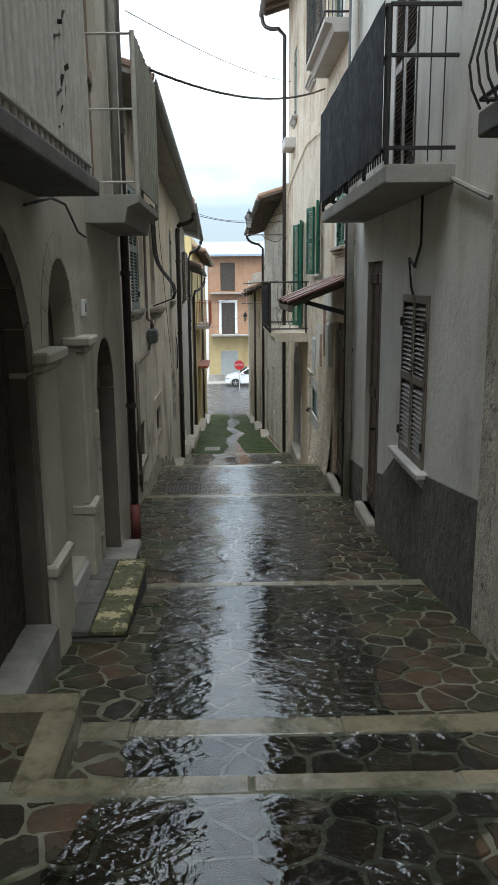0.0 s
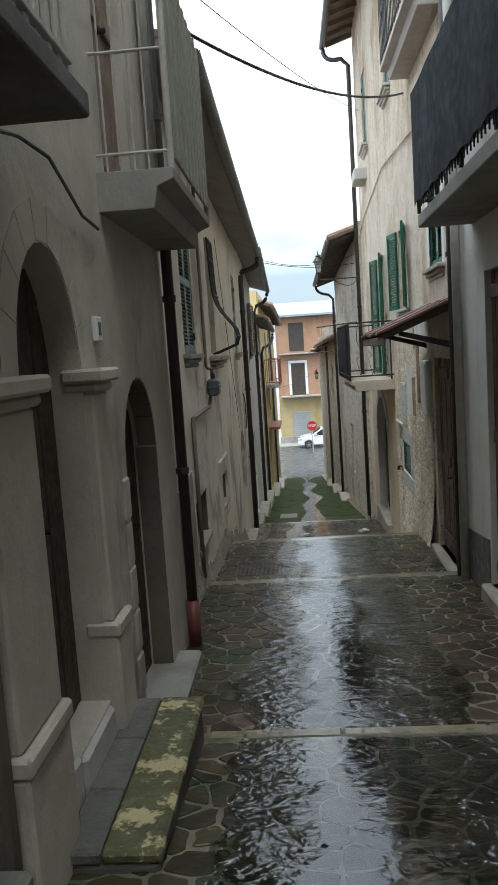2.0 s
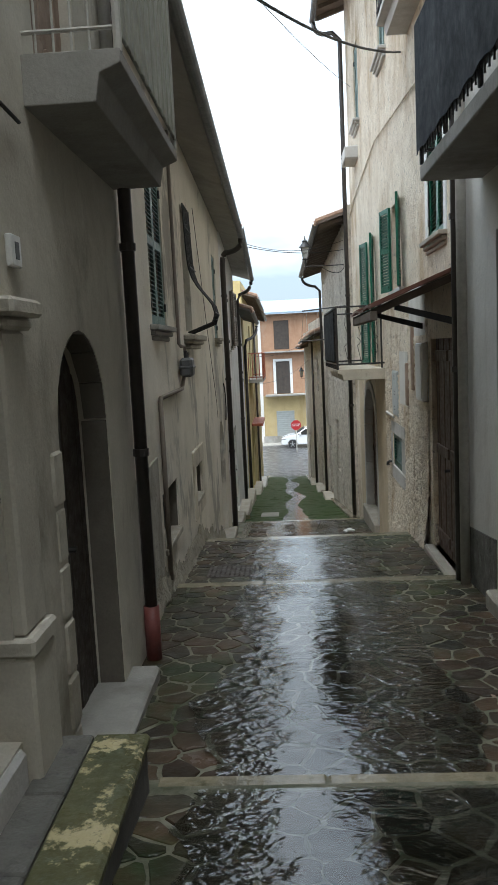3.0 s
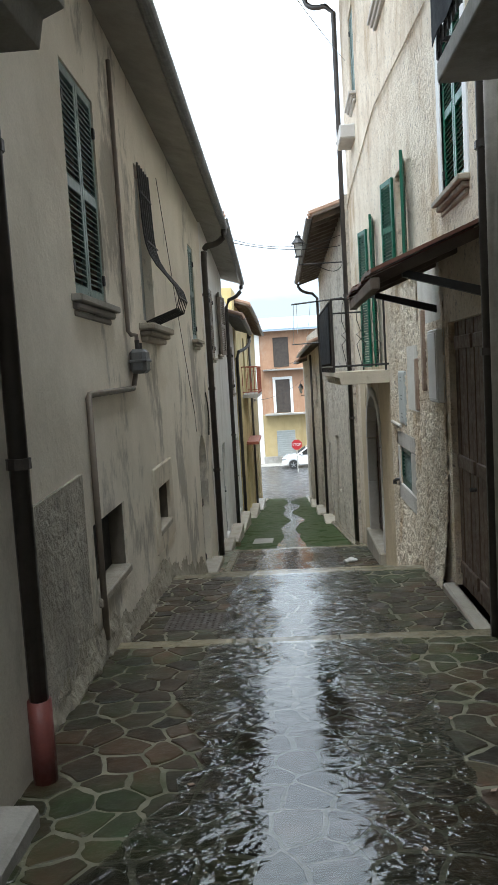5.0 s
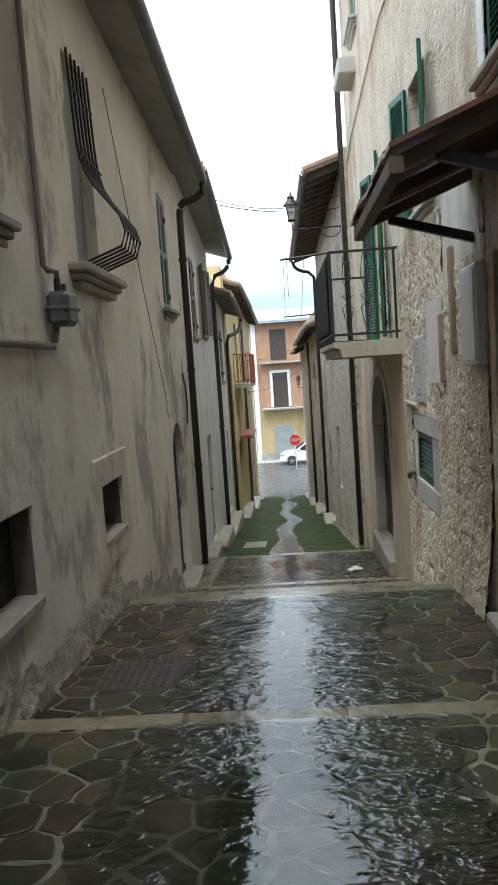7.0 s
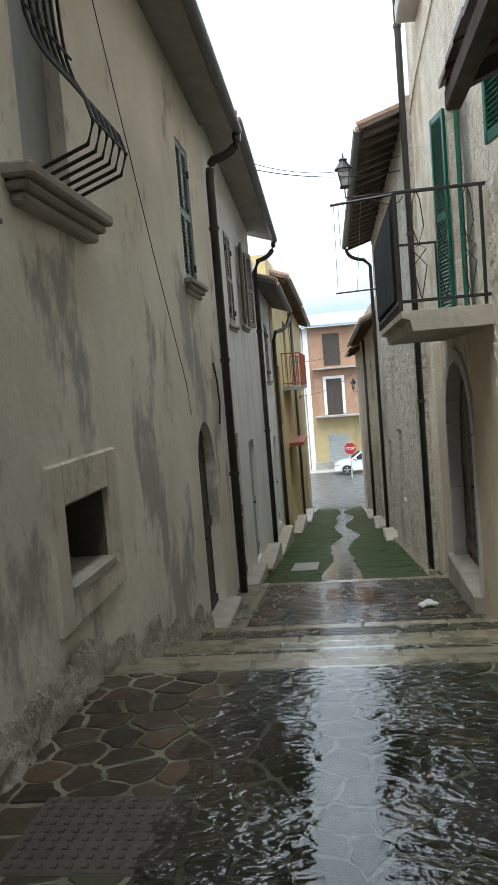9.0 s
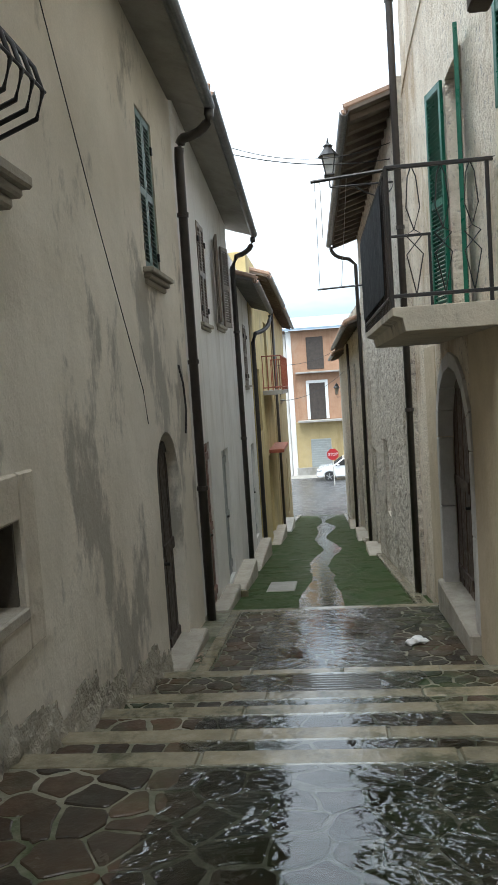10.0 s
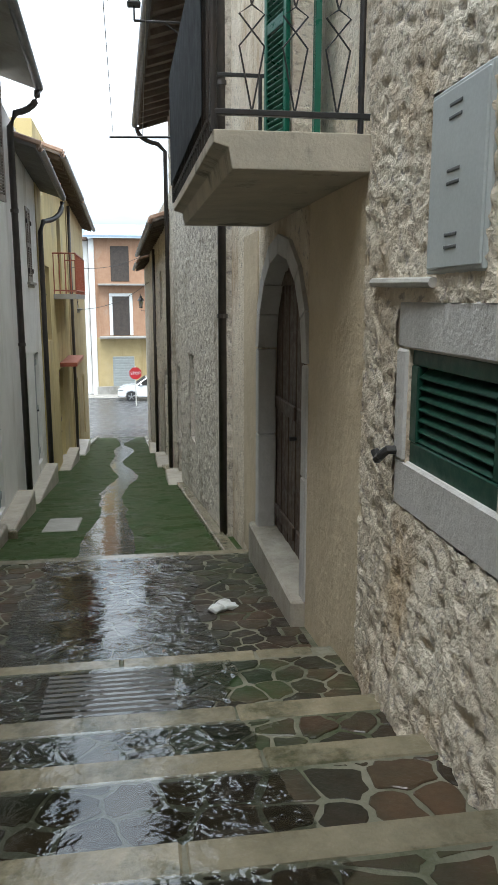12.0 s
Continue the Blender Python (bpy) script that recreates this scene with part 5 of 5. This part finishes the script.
# ---- red balcony and bits on the yellow house ----
b = balcony("orange-red railed balcony on the yellow house", fd, 30.2, 33.6, 0.55, -0.30, -0.18, M_CONC)
rail_front(b, fd, 30.25, 33.55, 0.52, -0.18, 0.75, M_RAIL, 0.13, 0.012)
b = balcony("small red-painted slab over a door", fd, 31.0, 33.6, 0.45, -1.95, -1.85, M_RAIL)

# ---- far house across the road ----
far = empty("house", "orange and yellow house with balconies across the road", "house")


def fbox(name, x0, x1, y0, y1, z0, z1, mat, bevel=0.02, label=""):
    ob = stone_block(name, (x0, y0, z0), (x1, y1, z1), mat, far, bevel)
    if label:
        ob["label"] = label
    return ob


Y = 62.0
fbox("wall", -2.05, 9.5, Y, Y + 6, -6.7, -2.72, M_PALEYEL, label="pale yellow ground floor wall")
fbox("wall", -2.05, 9.5, Y + 0.02, Y + 6, -2.715, 3.55, M_ORANGE, label="faded orange upper wall")
fbox("trim", -2.25, -1.9, Y - 0.05, Y + 0.4, -6.7, 3.5, M_WHITE, label="white corner strip")
M_ROOFBLUE = surf("grey_blue_roof_sheet", (0.34, 0.42, 0.50), (0.28, 0.36, 0.44), s=3, rough=(0.4, 0.6))
s = Shape()
s.prism([(-2.5, Y - 0.5, 3.55), (-2.5, Y + 6.5, 4.9), (-2.5, Y + 6.5, 5.0), (-2.5, Y - 0.5, 3.68)], (12.3, 0, 0))
s.done("roof", M_ROOFBLUE, far)
for x0 in (-0.88, 2.6, 5.9):
    fbox("window", x0, x0 + 1.16, Y - 0.02, Y + 0.1, 0.85, 3.05, M_BLACKWOOD, label="tall dark green shuttered window")
    fbox("door", x0 + 0.05, x0 + 1.12, Y - 0.03, Y + 0.1, -2.58, -0.1, M_BLACKWOOD, label="dark balcony door")
    for a, c in ((x0 - 0.16, x0 + 0.045), (x0 + 1.125, x0 + 1.33)):
        fbox("frame", a, c, Y - 0.05, Y + 0.1, -2.58, -0.1, M_WHITEP)
    fbox("lintel", x0 - 0.16, x0 + 1.33, Y - 0.05, Y + 0.1, -0.095, 0.1, M_WHITEP)
    fbox("roller_shutter", x0 - 0.05, x0 + 1.35, Y - 0.02, Y + 0.1, -6.6, -3.95, M_SHUT, label="grey metal roller shutter")
    for k in range(16):
        fbox("shutter_slat", x0 - 0.03, x0 + 1.33, Y - 0.035, Y - 0.018, -6.5 + k * 0.16, -6.38 + k * 0.16, M_SHUT, 0.008)
fbox("balcony_slab", -1.7, 7.6, Y - 0.75, Y, -2.76, -2.62, M_CONC)
fbox("balcony_slab", -1.7, 2.2, Y - 0.55, Y, 0.58, 0.70, M_CONC)
fbox("plinth", -2.0, 9.4, Y - 0.05, Y, -6.6, -5.9, M_CONC)
s = Shape()
s.box((-40, Y - 1.6, -6.9), (40, Y, -6.42), 0.03)
tagged(s.done("pavement", M_CONC), "pale concrete pavement before the orange house", "pavement", kind="structure")
wh = empty("house", "plain white house beside the orange one", "house")
stone_block("wall", (-14, Y + 0.5, -6.7), (-2.30, Y + 7, 3.4), M_WHITE, wh, 0.02)
stone_block("roof", (-14.3, Y + 0.1, 3.41), (-2.31, Y + 7.2, 3.6), M_TILE, wh, 0.02)
wh = empty("house", "plain pale house further along the road", "house")
stone_block("wall", (9.55, Y + 0.3, -6.7), (22, Y + 7, 2.4), M_GREY, wh, 0.02)
stone_block("roof", (9.56, Y, 2.41), (22.3, Y + 7.2, 2.6), M_TILE, wh, 0.02)

# ---- stop sign ----
sg = empty("stop_sign", "red stop sign with white lettering on a grey post", "road sign")
rod(sg, (0.49, 56.02, -6.5), (0.49, 56.02, -4.1), 0.035, M_GREYIRON, "post", 10)
s = Shape()
for r0, y0 in ((0.37, 55.975),):
    s.prism([(0.49 + r0 * math.cos(math.pi / 8 + k * math.pi / 4), y0, -4.5 + r0 * math.sin(math.pi / 8 + k * math.pi / 4)) for k in range(8)], (0, 0.02, 0))
s.done("plate", M_SIGN, sg)
cu = bpy.data.curves.new("lettering", "FONT")
cu.body, cu.size, cu.align_x, cu.align_y, cu.extrude = "STOP", 0.24, "CENTER", "CENTER", 0.002
cu.materials.append(M_WHITEP)
tx = new("lettering", cu)
tx.matrix_world = pose(0.49, 55.965, -4.5, 90, 0, 0)
tx.parent = sg

# ---- white car ----
car = empty("car", "white compact car parked across the road", "car")
CX, CY, CZ = -0.62, 58.3, -6.47
prof = [(0.0, 0.38), (0.02, 0.62), (0.12, 0.80), (0.5, 0.93), (1.05, 1.0), (1.75, 1.46), (2.1, 1.54), (3.2, 1.52), (3.85, 1.30), (4.15, 0.98), (4.22, 0.6), (4.18, 0.36), (3.75, 0.30), (3.72, 0.44), (3.6, 0.6), (3.38, 0.66), (3.16, 0.6), (3.04, 0.44), (3.0, 0.28),
        (1.22, 0.28), (1.18, 0.44), (1.06, 0.6), (0.84, 0.66), (0.62, 0.6), (0.5, 0.44), (0.47, 0.30), (0.1, 0.30)]
s = Shape()
s.prism([(CX + u, CY, CZ + v) for u, v in prof], (0, 1.7, 0))
s.done("body", M_CAR, car, bevel=0.06)
for a in ([(1.22, 1.0), (1.78, 1.40), (2.3, 1.46), (2.3, 1.0)], [(2.38, 1.0), (2.38, 1.46), (3.15, 1.44), (3.65, 1.24), (3.75, 1.0)]):
    s = Shape()
    s.prism([(CX + u, CY - 0.012, CZ + v) for u, v in a], (0, 0.02, 0))
    s.done("side_window", M_DARK, car)
s = Shape()
s.prism([(CX + 1.10, CY + 0.12, CZ + 1.04), (CX + 1.10, CY + 1.58, CZ + 1.04), (CX + 1.72, CY + 1.5, CZ + 1.455), (CX + 1.72, CY + 0.2, CZ + 1.455)], (-0.02, 0, 0.02))
s.done("windscreen", M_DARK, car)
for u in (0.84, 3.38):
    for yy in (CY - 0.01, CY + 1.5):
        wheel = new("wheel")
        wheel.parent = car
        s = Shape()
        bmesh.ops.create_cone(s.bm, cap_ends=True, segments=24, radius1=0.32, radius2=0.32, depth=0.2, matrix=pose(CX + u, yy + 0.1, CZ + 0.32, 90, 0, 0))
        s.done("tyre", M_RUBBER, wheel, bevel=0.03)
        s = Shape()
        for k in range(5):
            s.box((CX + u - 0.03, yy - 0.016, CZ + 0.32), (CX + u + 0.03, yy - 0.002, CZ + 0.53), 0.006)
            bmesh.ops.rotate(s.bm, verts=s.bm.verts, cent=(CX + u, yy, CZ + 0.32), matrix=Matrix.Rotation(2 * math.pi / 5, 3, "Y"))
        bmesh.ops.create_cone(s.bm, cap_ends=True, segments=20, radius1=0.07, radius2=0.07, depth=0.03, matrix=pose(CX + u, yy - 0.005, CZ + 0.32, 90, 0, 0))
        s.done("rim", M_ALLOY, wheel)
s = Shape()
s.box((CX + 0.03, CY - 0.01, CZ + 0.66), (CX + 0.36, CY + 0.3, CZ + 0.80), 0.03)
s.done("headlamp", M_ALLOY, car)
s = Shape()
s.box((CX + 1.35, CY - 0.14, CZ + 1.0), (CX + 1.5, CY, CZ + 1.12), 0.03)
s.done("mirror", M_CAR, car)

# ---- unseen house added behind the walk to keep sky light out of the alley ----
bk = empty("house", "unseen plain grey house added to block sky light from behind", "house")
stone_block("wall", (-6, -10, -1), (6, -6.05, 6.5), M_GREY, bk, 0.02)
stone_block("roof", (-6.3, -10.3, 6.51), (6.3, -5.7, 6.7), M_TILE, bk, 0.02)

# ---- small things on the ground ----
cov = empty("drain_cover", "ribbed concrete drain cover in the steps", "drain cover")
for k in range(12):
    y = 15.12 + k * 0.06
    z = ground_z(y) + 0.004
    stone_block("rib", (-0.15, y, z - 0.02), (0.55, y + 0.04, z + 0.006), M_CONCD, cov, 0.006)
mc = empty("inspection_cover", "square grey inspection cover set in the mossy lane", "inspection cover")
stone_block("plate", (-0.85, 21.3, ground_z(21.6) - 0.06), (-0.40, 22.3, ground_z(21.75) + 0.012), M_CONC, mc, 0.01, pose(0, 0, 0, -7, 0, 0))
mc = empty("inspection_cover", "rusty studded iron inspection cover in the paving", "inspection cover")
stone_block("plate", (-1.05, 11.0, ground_z(11.25) - 0.03), (-0.45, 11.5, ground_z(11.25) + 0.006), M_BLACKWOOD, mc, 0.006, pose(0, 0, 0, -2, 0, 0))
sd_ = Shape()
for i in range(11):
    for j in range(9):
        x, y = -1.02 + 0.054 * i, 11.03 + 0.053 * j
        z = ground_z(11.25) + 0.006 - (y - 11.25) * 0.035
        sd_.box((x, y, z - 0.004), (x + 0.022, y + 0.022, z + 0.005), 0.002)
tagged(sd_.done("stud", M_BLACKWOOD, mc), kind="stuff")
pp = Shape()
for k in range(5):
    c = Vector((1.0 + 0.05 * math.cos(k * 1.3), 17.19 + 0.06 * math.sin(k * 1.9), ground_z(17.2) + 0.03))
    bmesh.ops.create_icosphere(pp.bm, subdivisions=2, radius=0.055, matrix=Matrix.Translation(c) @ Matrix.Diagonal((1.2, 1.0, 0.55, 1)))
for v_ in pp.bm.verts:
    v_.co += 0.03 * noise.noise_vector(v_.co * 22)
tagged(pp.done("crumpled_paper", M_PAPER), "crumpled wet white paper lying on the paving", "litter")
lf = Shape()
for k in range(26):
    x, y = -1.12 + rng.uniform(-0.05, 0.05), 16.9 + rng.uniform(-0.25, 0.25)
    if k > 14:
        x, y = rng.uniform(-0.6, 1.2), rng.uniform(6.5, 18.5)
    c = Vector((x, y, ground_z(y) + 0.012))
    a = rng.uniform(0, 6.28)
    u = Vector((math.cos(a), math.sin(a), rng.uniform(-.2, .2))) * 0.022
    w_ = Vector((-math.sin(a), math.cos(a), rng.uniform(-.2, .2))) * 0.012
    lf.prism([c - u, c + w_, c + u, c - w_], (0, 0, 0.003))
tagged(lf.done("fallen_leaves", M_OLDWOOD), "scattered wet brown fallen leaves", "leaves", kind="stuff")

# ---- paving stones: irregular slabs bedded in mortar ----
def clip(poly, nx, ny, d):
    """Keeps the part of a polygon where nx x + ny y <= d."""
    out = []
    for i in range(len(poly)):
        p, q = poly[i], poly[(i + 1) % len(poly)]
        a, c = nx * p[0] + ny * p[1] - d, nx * q[0] + ny * q[1] - d
        if a <= 0:
            out.append(p)
        if (a < 0 < c) or (c < 0 < a):
            t = a / (a - c)
            out.append((p[0] + t * (q[0] - p[0]), p[1] + t * (q[1] - p[1])))
    return out


def paving(y0, y1, x0, x1, size, r):
    """Irregular cells between two steps."""
    ny, nx = max(1, round((y1 - y0) / size)), round((x1 - x0) / (size * 1.12))
    sites = {}
    for i in range(-1, nx + 1):
        for j in range(-1, ny + 1):
            sites[i, j] = (x0 + (i + 0.5 + 0.5 * (j % 2) - 0.25 + r.uniform(-0.36, 0.36)) * (x1 - x0) / nx, y0 + (j + 0.5 + r.uniform(-0.36, 0.36)) * (y1 - y0) / ny)
    cells = []
    for (i, j), (sx, sy) in sites.items():
        poly = [(x0, y0), (x1, y0), (x1, y1), (x0, y1)]
        for (k, l_), (tx_, ty) in sites.items():
            if (k, l_) != (i, j) and abs(k - i) < 4 and abs(l_ - j) < 4 and poly:
                gx, gy = tx_ - sx, ty - sy
                ln = math.hypot(gx, gy)
                gx, gy = gx / ln, gy / ln
                poly = clip(poly, gx, gy, gx * (sx + tx_) / 2 + gy * (sy + ty) / 2 - 0.004 - 0.011 * r.random())
        if len(poly) > 2:
            cells.append(poly)
    return cells


def slab_mesh(s, poly, h, tx_, ty):
    cx, cy = sum(p[0] for p in poly) / len(poly), sum(p[1] for p in poly) / len(poly)
    # round the outline a little
    pts = []
    for i in range(len(poly)):
        p, q = poly[i], poly[(i + 1) % len(poly)]
        if math.hypot(p[0] - q[0], p[1] - q[1]) > 0.03:
            for t in (0.07, 0.5, 0.93):
                j = 0.0 if t != 0.5 else 0.010 * math.sin(91.7 * p[0] + 57.3 * q[1])
                ln = math.hypot(p[0] - q[0], p[1] - q[1])
                pts.append((p[0] + t * (q[0] - p[0]) - j * (q[1] - p[1]) / ln, p[1] + t * (q[1] - p[1]) + j * (q[0] - p[0]) / ln))
    if len(pts) < 4:
        return
    rings = []
    for shrink, up in ((0.0, -0.03), (0.0, h - 0.004), (0.006, h)):
        ring_ = []
        for x, y in pts:
            d = math.hypot(x - cx, y - cy) or 1
            k = 1 - shrink / d
            xx, yy = cx + (x - cx) * k, cy + (y - cy) * k
            ring_.append(s.bm.verts.new((xx, yy, ground_z(min(max(yy, -5.9), 19.09)) - 0.02 + up + (tx_ * (x - cx) + ty * (y - cy) if up > 0 else 0))))
        rings.append(ring_)
    n_ = len(pts)
    for a, c in zip(rings, rings[1:]):
        for k in range(n_):
            s.bm.faces.new((a[k], a[(k + 1) % n_], c[(k + 1) % n_], c[k]))
    s.bm.faces.new(rings[-1])


prng = random.Random(21)
single, rest = 0, Shape()
for i, (a, za, b, zb) in enumerate(TREADS):
    x0, x1 = -1.32, 1.66
    if i == 9:
        x0, x1 = -0.94, 1.50
    ya, yb = max(a, -1.5) + 0.02, b - 0.145
    for poly in paving(ya, yb, x0, x1, 0.185 if yb - ya > 1 else 0.18, prng):
        my = sum(p[1] for p in poly) / len(poly)
        h = 0.021 + prng.uniform(-0.004, 0.004)
        tilt = (prng.uniform(-0.016, 0.016), prng.uniform(-0.016, 0.016))
        if 9.0 < my < 14.5 and single < 300:
            s = Shape()
            slab_mesh(s, poly, h, *tilt)
            if len(s.bm.verts):
                s.done("paving_stone", M_SLATE, street)
                single += 1
            else:
                s.bm.free()
        else:
            slab_mesh(rest, poly, h, *tilt)
tagged(rest.done("paving_stones", M_SLATE, street), "irregular wet slate paving stones", kind="stuff")

# ---- rain water running down the middle ----
def water_sheet(y0, y1, height, left, right, name, label, step=0.05):
    sh = Shape()
    n_ = max(2, round((y1 - y0) / step))
    prev = None
    for k in range(n_ + 1):
        y = y0 + (y1 - y0) * k / n_
        a, b = left(y), right(y)
        row = [sh.bm.verts.new((a + (b - a) * q / 6, y, height(y))) for q in range(7)]
        if prev:
            for q in range(6):
                sh.bm.faces.new((prev[q], prev[q + 1], row[q + 1], row[q]))
        prev = row
    ob = sh.done(name, M_WATER)
    if ob.data.polygons[0].normal.z < 0:
        ob.data.flip_normals()
    return tagged(ob, label, "water", kind="structure")


def ragged(y, seed, wide, fine):
    return wide * noise.noise(Vector((seed, y * 0.9, 0))) + fine * noise.noise(Vector((seed, y * 5.0, 3.0))) + 0.5 * fine * noise.noise(Vector((seed, y * 14.0, 7.0)))


for i, (a, za, b, zb) in enumerate(TREADS):
    water_sheet(max(a, -3.0) + 0.016, b - 0.137, lambda y: za + (zb - za) * (y - a) / (b - a) + 0.0105,
                lambda y: -0.55 + ragged(y, 1.0, 0.25, 0.07), lambda y: 0.86 + ragged(y, 11.0, 0.25, 0.07),
                "water_film", "thin clear rain water running over the paving")
water_sheet(19.12, 43.0, lambda y: ground_z(y) + 0.006, lambda y: -0.16 + 0.02 * (19 - y) * 0.2 + ragged(y * 0.3, 21.0, 0.3, 0.05),
            lambda y: 0.24 + 0.02 * (19 - y) * 0.2 + ragged(y * 0.3, 31.0, 0.3, 0.05), "water_runnel", "narrow runnel of rain water down the mossy lane", 0.07)
